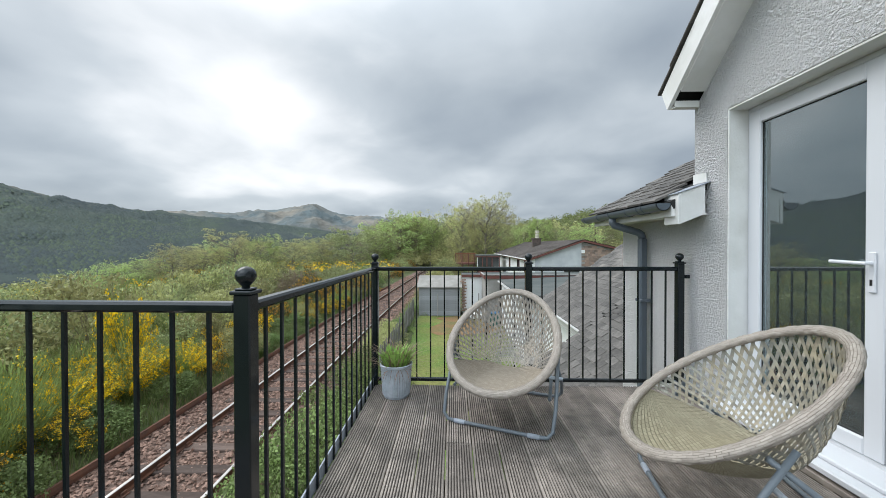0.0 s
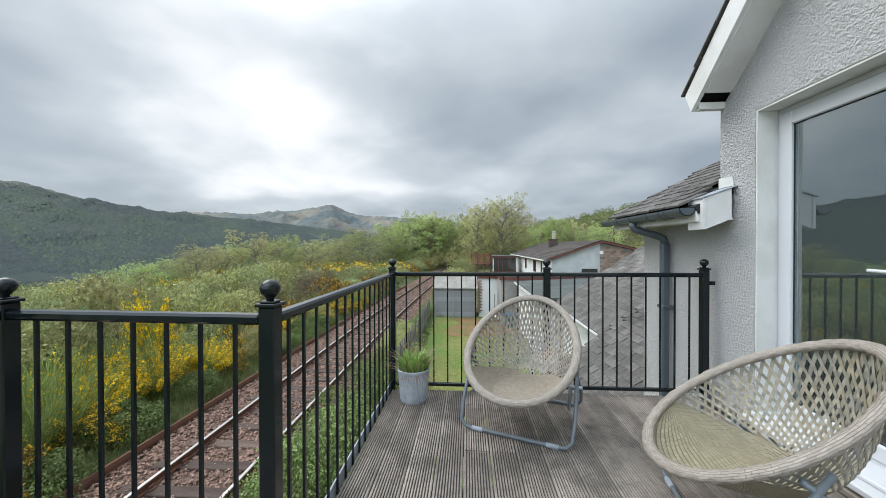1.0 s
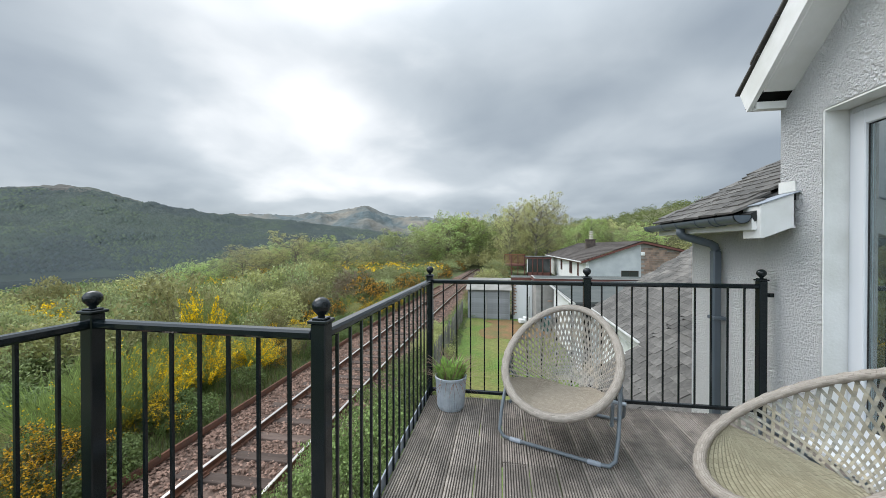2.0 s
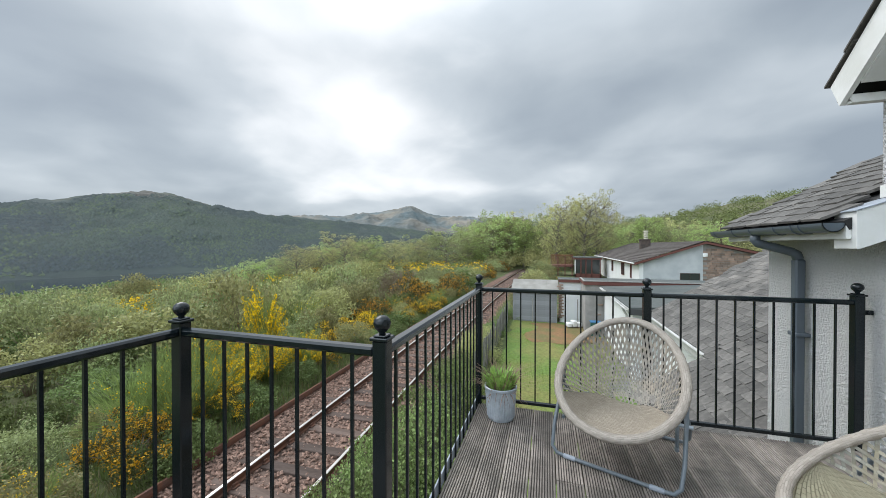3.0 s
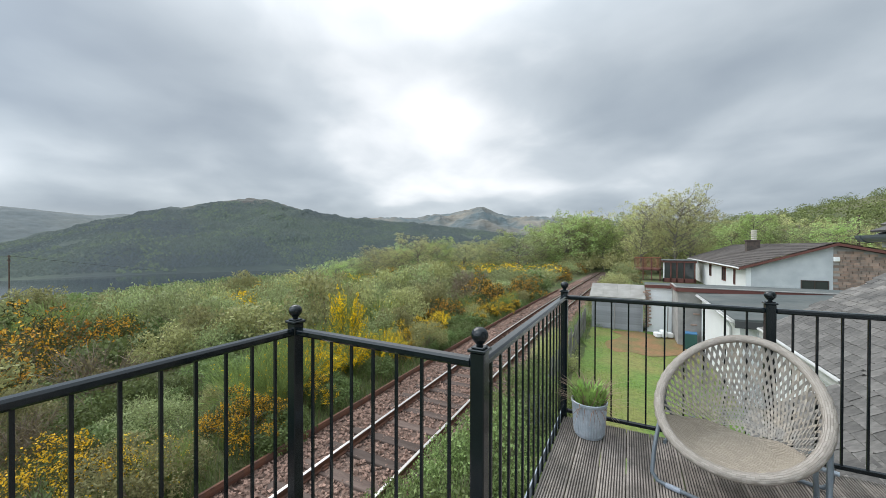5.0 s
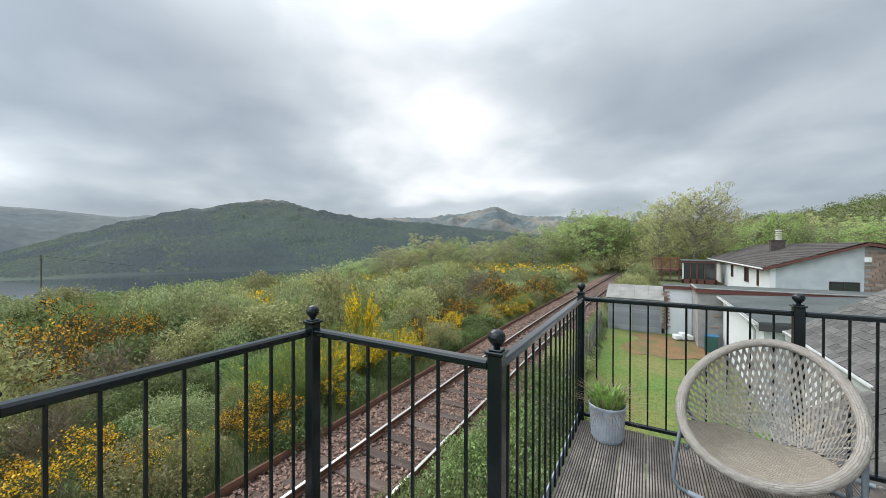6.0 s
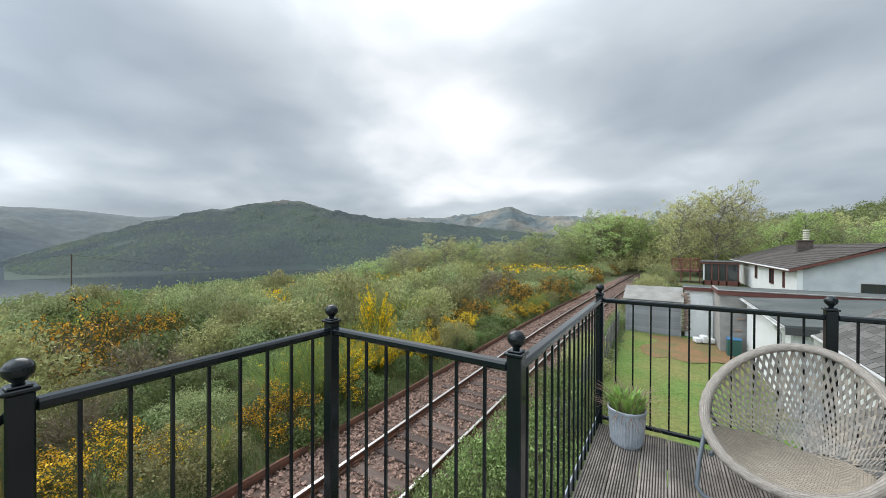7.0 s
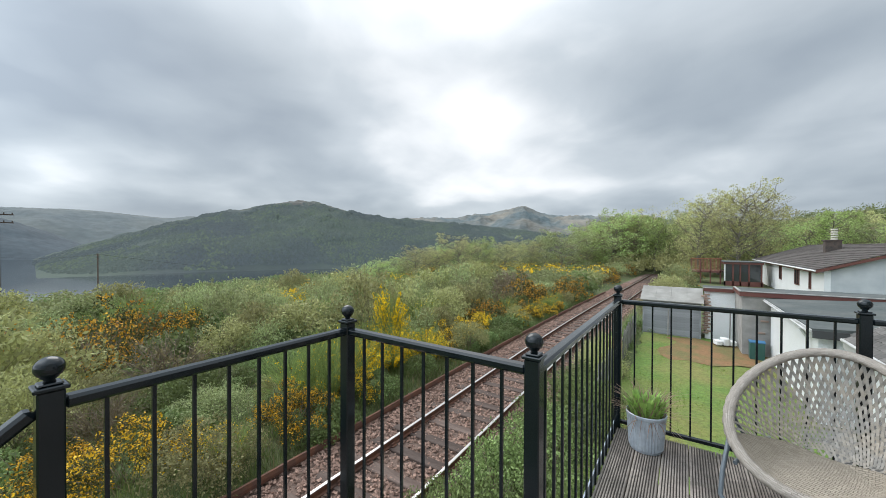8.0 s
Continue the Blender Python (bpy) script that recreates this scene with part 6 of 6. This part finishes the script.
def build_plants():
    rnd = random.Random(21)
    kinds = {"willow": ("willow_shrub", "grey-green leafy willow shrub in the rough field", "shrub"), "olive": ("scrub_bush", "olive green twiggy bush in the rough field", "bush"),
             "bramble": ("bramble_bush", "low bright green bramble bush in the rough field", "bush"), "broom": ("broom_bush", "tall broom bush covered with bright yellow flowers", "bush"),
             "green_broom": ("green_broom_bush", "green broom bush with few yellow flowers", "bush"), "gorse": ("gorse_bush", "dark gorse bush with orange-yellow flowers", "bush"),
             "privet": ("privet_shrub", "pale green small-leaved shrub beside the deck", "shrub"),
             "brown": ("bare_bush", "brown half-bare twiggy bush in the rough field", "bush")}
    size = {"willow": (1.45, 2.0), "olive": (1.3, 1.9), "bramble": (1.25, 1.15), "privet": (1.25, 1.15), "broom": (0.95, 2.0), "green_broom": (1.0, 1.7), "gorse": (1.15, 1.45), "brown": (1.2, 1.6)}
    proto = {(k, q): [] for k in kinds for q in (0, 1)}

    def place(kind, x, y, s=1.0, sz=None, variant=None, far=0):
        z = ground_z(x, y) - 0.05
        m = pose(x, y, z, rnd.uniform(-5, 5), rnd.uniform(-5, 5), rnd.uniform(0, 360)) @ Matrix.Diagonal((s, s, sz or s, 1))
        k = rnd.randrange(3) if variant is None else variant
        have = proto[kind, far]
        while len(have) <= k:
            R, H = size[kind]
            q = len(have)
            have.append(shrub(kind, 100 + 7 * q + sum(map(ord, kind)), R * (0.9 + 0.12 * q), H * (1.05 - 0.08 * q), *((1.0, 1.0), (0.40, 1.5))[far]))
        nm, lab, cat = kinds[kind]
        e = empty(nm, m, lab, cat, nm.replace("_", " ") + " group")
        for pn, me, mt in have[k]:
            ob = new(pn, me)
            if not me.materials:
                me.materials.append(mt)
            ob.parent = e
        return e

    taken = []
    # flowering bushes where they stand along the line
    for kind, x, y, s, sz in FLOWERING:
        place(kind, x, y, s, sz, far=1 if y > 13 or x < -15 else 0)
        taken.append((x, y, 0.9 * s))
    # scrub between the line and the loch
    n = 0
    for ring, (r0, r1, gap, s0) in enumerate(((5, 15, 1.5, 0.85), (15, 27, 2.1, 1.22), (27, 42, 2.9, 1.5))):
        x = -44.0
        while x < -6.2:
            y = -9.0
            while y < 44:
                px, py = x + rnd.uniform(-0.45, 0.45) * gap, y + rnd.uniform(-0.45, 0.45) * gap
                y += gap
                r = math.hypot(px - 0.4, py + 3.0)
                az = math.degrees(math.atan2(-(px - 0.4), py + 3.0))
                edge = track_x(py) - 2.6 - (rnd.random() * 0.6)
                if not (r0 <= r < r1) or px > edge or az > 100 or az < 4:
                    continue
                if any((px - a) ** 2 + (py - b) ** 2 < c * c for a, b, c in taken):
                    continue
                f = fbm(px, py, 0.09, 6.0) + rnd.uniform(-0.35, 0.35)
                near_line = px > edge - 3.5
                if near_line:
                    kind = rnd.choice(["bramble", "bramble", "green_broom", "olive", "willow", "brown", "willow"])
                elif f > 0.62:
                    kind = "gorse"
                elif f > 0.3:
                    kind = rnd.choice(["brown", "olive"])
                elif f < -0.45:
                    kind = "bramble"
                elif r < 17 and az > 38:
                    kind = rnd.choice(["bramble", "bramble", "willow", "olive", "bramble", "brown"])
                else:
                    kind = rnd.choice(["willow", "willow", "olive", "olive", "willow", "bramble", "green_broom"])
                s = s0 * rnd.uniform(0.68, 1.3) * (0.72 if near_line and kind != "bramble" else 1.0)
                place(kind, px, py, s, s * rnd.uniform(0.75, 1.2), far=min(ring, 1))
                n += 1
            x += gap
    # low growth at the edge of the ballast
    for y in np.arange(-7, 27, 0.95):
        s = rnd.uniform(0.45, 0.85)
        x = track_x(y) - 2.2 - s * 0.55 - rnd.uniform(0, 0.8)
        if not any((x - a) ** 2 + (y - b) ** 2 < c * c * 0.7 for a, b, c in taken):
            place(rnd.choice(["bramble", "green_broom", "olive", "bramble", "gorse"]), x, y + rnd.uniform(-0.4, 0.4), s)
    # green shrubs between the deck and the line
    for x, y, s in HEDGE:
        place("privet", x, y, s * 1.12, s * 1.32)
    for x, y, s in ((-1.9, 9.5, 0.6), (-2.0, 11.5, 0.55), (-1.9, 13.6, 0.6), (-1.4, 17, 0.6), (-1.0, 20, 0.8), (-0.3, 24, 1.0), (-0.4, 29, 0.9), (0.9, 33, 1.1)):
        place(rnd.choice(["bramble", "olive"]), x, y, s)
    place("willow", 0.1, 36.8, 1.05, 1.6, far=1)
    # gorse and shrubs along the far reach of the line
    for y in np.arange(26, 62, 2.6):
        place(rnd.choice(["gorse", "willow", "olive", "gorse"]), track_x(y) - 3.2 - rnd.uniform(0, 2), y, rnd.uniform(0.9, 1.3), far=1)
        place(rnd.choice(["willow", "olive", "gorse"]), track_x(y) + 3.0 + rnd.uniform(0, 1.5), y, rnd.uniform(0.8, 1.2), far=1)

    # farther scrub, too small to tell apart
    rg = np.random.default_rng(31)
    for nm, lab, cnt, mt, prob in (("far_scrub", "distant olive and green scrub over the slope", 1500, WILLOW_LEAF, 0), ("far_thicket", "distant darker green thicket over the slope", 700, BRAMBLE_LEAF, 0), ("wood_edge", "green undergrowth at the foot of the trees", 400, WILLOW_LEAF2, 2), ("far_gorse", "distant patches of orange gorse flowers", 170, GORSE_FLOWER, 1)):
        C = []
        while len(C) < cnt:
            az, r = rg.uniform(2, 100), 38 + 105 * rg.uniform(0, 1) ** 1.3
            x, y = 0.4 - math.sin(radians(az)) * r, -3 + math.cos(radians(az)) * r
            if prob == 2:
                az, r = rg.uniform(-34, 9), rg.uniform(60, 100)
                x, y = 0.4 - math.sin(radians(az)) * r, -3 + math.cos(radians(az)) * r
                C.append((x, y, ground_z(x, y), r))
                continue
            if x > track_x(min(y, 55)) - 4 or (prob and fbm(x, y, 0.05, 6.0) < 0.15):
                continue
            C.append((x, y, ground_z(x, y), r))
        C = np.array(C)
        per = {0: 100, 1: 60, 2: 130}[prob]
        s = C[:, 3] / 60
        u = unit(rg.normal(size=(cnt, per, 3))) * rg.uniform(0.5, 1.0, (cnt, per, 1))
        wd = rg.uniform(1.0, 1.9, (cnt, 1)) * np.clip(s[:, None], 0.8, 1.5)
        ht = rg.uniform(0.9, 1.7, (cnt, 1)) * np.clip(s[:, None], 0.8, 1.25)
        X = C[:, 0:1] + u[..., 0] * wd
        Y = C[:, 1:2] + u[..., 1] * wd
        Z = C[:, 2:3] + ht * 0.75 + np.abs(u[..., 2]) * ht * (0.9 if prob < 2 else 1.7) + (0.25 if prob == 1 else 0)
        P = np.stack([X, Y, Z], -1).reshape(-1, 3)
        U = u.reshape(-1, 3)
        q = leaf_quads(rg, P, np.cross(U, rg.normal(0, 1, P.shape)) + 0.3 * U, 0.34 if prob != 1 else 0.22, 0.2 if prob != 1 else 0.18, 0.4)
        tagged(mesh_part(nm, quads(nm, q), mt), lab, "scrub", kind="stuff")

    # tree line
    prof = np.array(TREE_LINE)
    protos = []
    for k, (H, R, lf, mt, nl, per, first) in enumerate(((10, 2.7, 0.165, BIRCH_LEAF, 34, 180, 0.20), (9, 2.8, 0.21, ASH_LEAF, 30, 190, 0.12), (10, 2.4, 0.155, BIRCH_LEAF, 34, 170, 0.22), (8, 2.9, 0.21, WILLOW_LEAF, 28, 190, 0.10), (10, 1.9, 0.20, ASH_LEAF, 32, 180, 0.10))):
        tb, tw, cr, m2 = tree(50 + k, H, R, lf, mt, nl, per, first)
        me = bpy.data.meshes.new("trunk")
        tb.to_mesh(me)
        tb.free()
        me.materials.append(BARK)
        t2 = quads("branchwork", tw)
        t2.materials.append(TWIG)
        c2 = quads("crown", cr)
        c2.materials.append(m2)
        protos.append((H, me, t2, c2))

    def plant_tree(az, el, r, k, wide=1.0):
        x, y = 0.4 - math.sin(radians(az)) * r, -3 + math.cos(radians(az)) * r
        z = ground_z(x, y)
        H = r * math.tan(radians(el)) + 1.4 - z
        if H < 1.5:
            return
        h0, a, b, c = protos[k]
        s = H / h0
        w = min(max(s, 0.55), 1.25) * wide
        e = empty("broadleaf_tree", pose(x, y, z - 0.1, 0, 0, rnd.uniform(0, 360)) @ Matrix.Diagonal((w, w, s, 1)),
                  ("tall airy birch tree in pale spring leaf" if k in (0, 2) else "leafy green tree behind the railway line"), "tree", "trees of the tree line")
        for nm, me in (("trunk", a), ("branchwork", b), ("crown", c)):
            ob = new(nm, me)
            ob.parent = e

    for az, r, k in ((-1.6, 62, 0), (-3.6, 66, 2), (-5.6, 60, 0), (-7.2, 63, 2), (7.6, 80, 1), (9.0, 76, 3), (5.2, 78, 4), (-13.6, 70, 4), (-14.8, 76, 4)):
        plant_tree(az, float(np.interp(az, prof[::-1, 0], prof[::-1, 1])), r, k)
    for i in range(34):
        az = -24 + 34 * (i + rnd.uniform(-0.3, 0.3)) / 33
        el = float(np.interp(az, prof[::-1, 0], prof[::-1, 1]))
        if -8.2 < az < -0.8:
            el = min(el, 3.4)
        plant_tree(az, el - rnd.uniform(0.0, 0.9) - (0.4 if i % 3 else 0), rnd.uniform(66, 100), rnd.randrange(5), 1.25)

    # single crowns standing clear of the scrub towards the loch
    for az, el, r, k, wide in SCATTERED:
        plant_tree(az, el, r, k, wide)

    # conifers over the far hill and clumps of trees on the near hillside
    # the conifers' base colour is blued for distance haze
    for nm, lab, hname, cnt, ht, rad, mt, lo, hi, seed in (("far_forest", "dark conifer forest covering the far hill", "hill_wooded", 42000, 3.4, 5.6, mat("hazy_conifer", (0.034, 0.048, 0.054), 0.95, col2=(0.046, 0.064, 0.055), scale=0.004, island=0.22), 0.02, 0.64, 3.0),
                                                     ("shore_trees", "paler green woodland low on the far hill", "hill_wooded", 7000, 4.0, 6.5, mat("pale_far_wood", (0.056, 0.079, 0.052), 0.95, island=0.18), 0.01, 0.55, 8.0)):
        P = HILLS[hname]
        nu, nv = P.shape[:2]
        V, F = [], []
        while len(V) < cnt * 5:
            a, b = rg.uniform(0, nu - 1.01), (lo + (hi - lo) * rg.uniform()) * (nv - 1)
            i, j = int(a), int(b)
            p = P[i, j] * (1 - a % 1) * (1 - b % 1) + P[i + 1, j] * (a % 1) * (1 - b % 1) + P[i, j + 1] * (1 - a % 1) * (b % 1) + P[i + 1, j + 1] * (a % 1) * (b % 1)
            if p[2] < LAKE + 3 or fbm(p[0], p[1], 0.0045, seed, 4) + rg.uniform(-0.12, 0.12) < (-0.55 if seed == 3.0 else 0.10):
                continue
            s = rg.uniform(0.6, 1.3)
            k = len(V)
            V += [(p[0] - rad * s, p[1], p[2] - 3), (p[0], p[1] - rad * s, p[2] - 3), (p[0] + rad * s, p[1], p[2] - 3), (p[0], p[1] + rad * s, p[2] - 3), (p[0], p[1], p[2] + ht * s)]
            F += [(k, k + 1, k + 4), (k + 1, k + 2, k + 4), (k + 2, k + 3, k + 4), (k + 3, k, k + 4)]
        me = bpy.data.meshes.new(nm)
        me.from_pydata(V, [], F)
        tagged(mesh_part(nm, me, mt, smooth=True), lab, "forest", kind="stuff")
    P = HILLS["hill_side"]
    nu, nv = P.shape[:2]
    C = []
    while len(C) < 1500:
        i, j = rg.integers(40, nu - 8), rg.integers(2, int(nv * 0.8))
        p = P[i, j] + rg.normal(0, 2, 3) * (1, 1, 0)
        if fbm(p[0], p[1], 0.02, 2.0) + rg.uniform(-0.2, 0.2) > -0.05 or j < 14:
            C.append(p)
    C = np.array(C)
    rr = np.linalg.norm(C, axis=1)[:, None]
    w = rg.uniform(1.2, 2.5, len(C)) * np.clip(rr[:, 0] / 190, 0.7, 1.5)
    q = shell_leaves(rg, C + np.stack([0 * w, 0 * w, w * 0.6], 1) + (0, 0, 60), w, 56, 0.82, 0.55, 0.1, 0.95) - (0, 0, 60)
    tagged(mesh_part("hillside_trees", quads("hillside_trees", q), leaf_mat("hillside_leaf", (0.175, 0.205, 0.075), 0.5, hue=0.0)), "small green trees and scrub scattered over the hillside", "woodland", kind="stuff")

    # rough grass beside the line and round the bushes
    for nm, cnt, mt, lab in (("rough_grass", 36000, GREEN_GRASS, "long green grass beside the railway"), ("dry_grass_tufts", 8000, DRY_GRASS, "dry yellow grass tufts beside the railway")):
        y = rg.uniform(-8, 30, cnt)
        d = 2.15 + rg.exponential(2.6, cnt)
        x = np.array([track_x(v) for v in y]) - d
        swap = rg.uniform(0, 1, cnt) < 0.06
        x = np.where(swap, np.array([track_x(v) for v in y]) + 1.75 + rg.uniform(0, 1.2, cnt), x)
        z = np.array([ground_z(a, b) for a, b in zip(x, y)])
        p = np.stack([x, y, z], 1)
        q = leaf_quads(rg, p, rg.normal(0, 0.28, (cnt, 3)) + (0, 0, 1), 0.34, 0.014)
        tagged(mesh_part(nm, quads(nm, q), mt), lab, "grass", kind="stuff")
    cnt = 14000
    x, y = rg.uniform(-1.1, 3.0, cnt), rg.uniform(3.0, 16.5, cnt)
    ok = ~((x > -0.1) & (y > 12.3))
    p = np.stack([x, y, np.full(cnt, LOW + 0.03)], 1)[ok]
    q = leaf_quads(rg, p, rg.normal(0, 0.4, p.shape) + (0, 0, 1), 0.045, 0.014)
    tagged(mesh_part("lawn_grass", quads("lawn_grass", q), leaf_mat("lawn_blade", (0.165, 0.23, 0.048), 0.25, hue=0.0)), "short blades of lawn grass", "grass", kind="stuff")


FLOWERING = [
    ("gorse", -8.1, -0.9, 0.9, 0.82), ("gorse", -7.5, -0.1, 0.7, 0.66), ("gorse", -9.4, -1.9, 0.9, 0.75), ("gorse", -6.9, 1.75, 0.85, 0.74),
    ("broom", -7.7, 4.3, 0.8, 0.85), ("green_broom", -7.7, 3.5, 1.0, 1.2), ("green_broom", -8.2, 2.7, 1.0, 1.2), ("green_broom", -8.6, 3.9, 1.0, 1.25), ("green_broom", -7.3, 2.9, 0.8, 1.0),
    ("broom", -8.8, 7.1, 0.75, 1.6), ("broom", -9.4, 7.5, 0.7, 1.35), ("broom", -8.4, 5.0, 1.0, 1.1), ("broom", -7.5, 5.7, 0.9, 0.95), ("broom", -7.3, 7.2, 0.8, 0.8), ("gorse", -7.0, 3.6, 0.6, 0.6), ("green_broom", -9.0, 6.2, 0.9, 1.2), ("green_broom", -9.0, 4.8, 0.9, 1.1), ("broom", -7.9, 6.9, 0.6, 0.75),
    ("gorse", -7.7, 9.2, 0.75, 0.8), ("gorse", -7.8, 11.4, 0.8, 0.85), ("broom", -8.2, 13.4, 0.7, 0.6), ("gorse", -8.6, 15.0, 1.1, 1.1), ("gorse", -9.6, 16.2, 1.1, 1.1), ("gorse", -7.9, 17.5, 0.9, 0.9), ("gorse", -8.3, 21.0, 1.3, 1.2), ("gorse", -7.8, 24.5, 1.3, 1.3), ("gorse", -7.2, 27.0, 1.3, 1.3),
    ("gorse", -21.3, 0.8, 1.6, 1.75), ("gorse", -20.7, 2.9, 1.5, 1.7), ("gorse", -21.6, -1.4, 1.5, 1.65), ("gorse", -19.5, 1.7, 1.3, 1.5), ("gorse", -23.2, 2.2, 1.6, 1.9), ("gorse", -20.0, 4.4, 1.2, 1.4), ("gorse", -17.6, -1.6, 1.0, 1.1),
    ("broom", -25.0, 13.5, 1.4, 1.1), ("broom", -27.5, 14.5, 1.4, 1.1), ("gorse", -22.0, 17.0, 1.2, 1.2),
]
HEDGE = [(-2.2, -2.6, 0.55), (-2.0, -1.3, 0.62), (-2.15, -0.1, 0.66), (-1.75, 1.0, 0.75), (-2.0, 2.2, 0.72), (-1.6, 3.3, 0.85), (-1.9, 4.6, 0.75), (-1.5, 5.8, 0.8), (-1.9, 7.2, 0.7), (-1.2, 2.2, 0.6), (-1.1, -0.6, 0.6), (-2.55, 0.6, 0.55), (-2.6, 1.7, 0.55), (-2.5, -0.5, 0.6), (-2.5, 2.9, 0.5)]
SCATTERED = [(47.5, -3.3, 60, 3, 1.3), (44.5, -2.7, 52, 1, 1.3), (42.6, -2.3, 58, 3, 1.4), (40.6, -1.7, 64, 4, 1.3), (38.7, -0.6, 56, 0, 1.5), (37.0, -1.0, 66, 3, 1.4), (35.2, -0.5, 60, 2, 1.6), (33.6, -0.2, 68, 1, 1.3), (31.6, 1.2, 58, 0, 1.5), (30.2, 0.2, 70, 3, 1.3), (28.4, 0.7, 62, 1, 1.2),
             (26.4, -0.1, 74, 4, 1.4), (24.2, 0.5, 60, 2, 1.5), (22.4, 0.2, 72, 3, 1.4), (20.2, 0.5, 64, 0, 1.3), (18.0, 0.9, 74, 3, 1.3), (15.8, 1.7, 62, 3, 1.7), (13.6, 1.3, 76, 2, 1.3), (12.2, 2.2, 66, 1, 1.2), (10.4, 2.7, 74, 0, 1.3), (8.6, 3.7, 68, 1, 1.4), (7.5, 3.9, 72, 4, 0.9), (6.6, 4.0, 76, 2, 1.1), (5.6, 4.5, 72, 4, 1.0), (4.4, 4.7, 76, 2, 1.2), (3.3, 4.1, 70, 4, 0.9), (2.2, 3.6, 72, 1, 1.3)]
TREE_LINE = [(50, -2.4), (45, -2.1), (42, -1.6), (38, -0.6), (35, 0.2), (30, 0.2), (25, 0.4), (19.4, 0.7), (15, 1.5), (11, 2.7), (9, 3.6), (7.5, 4.5), (4, 3.7), (0, 3.6), (-0.9, 5.2), (-1.8, 6.0), (-4, 6.1), (-6.3, 6.9), (-8.0, 5.6), (-9, 3.5), (-12, 3.4), (-13.7, 4.1), (-17, 3.2), (-25, 3.0)]
build_plants()
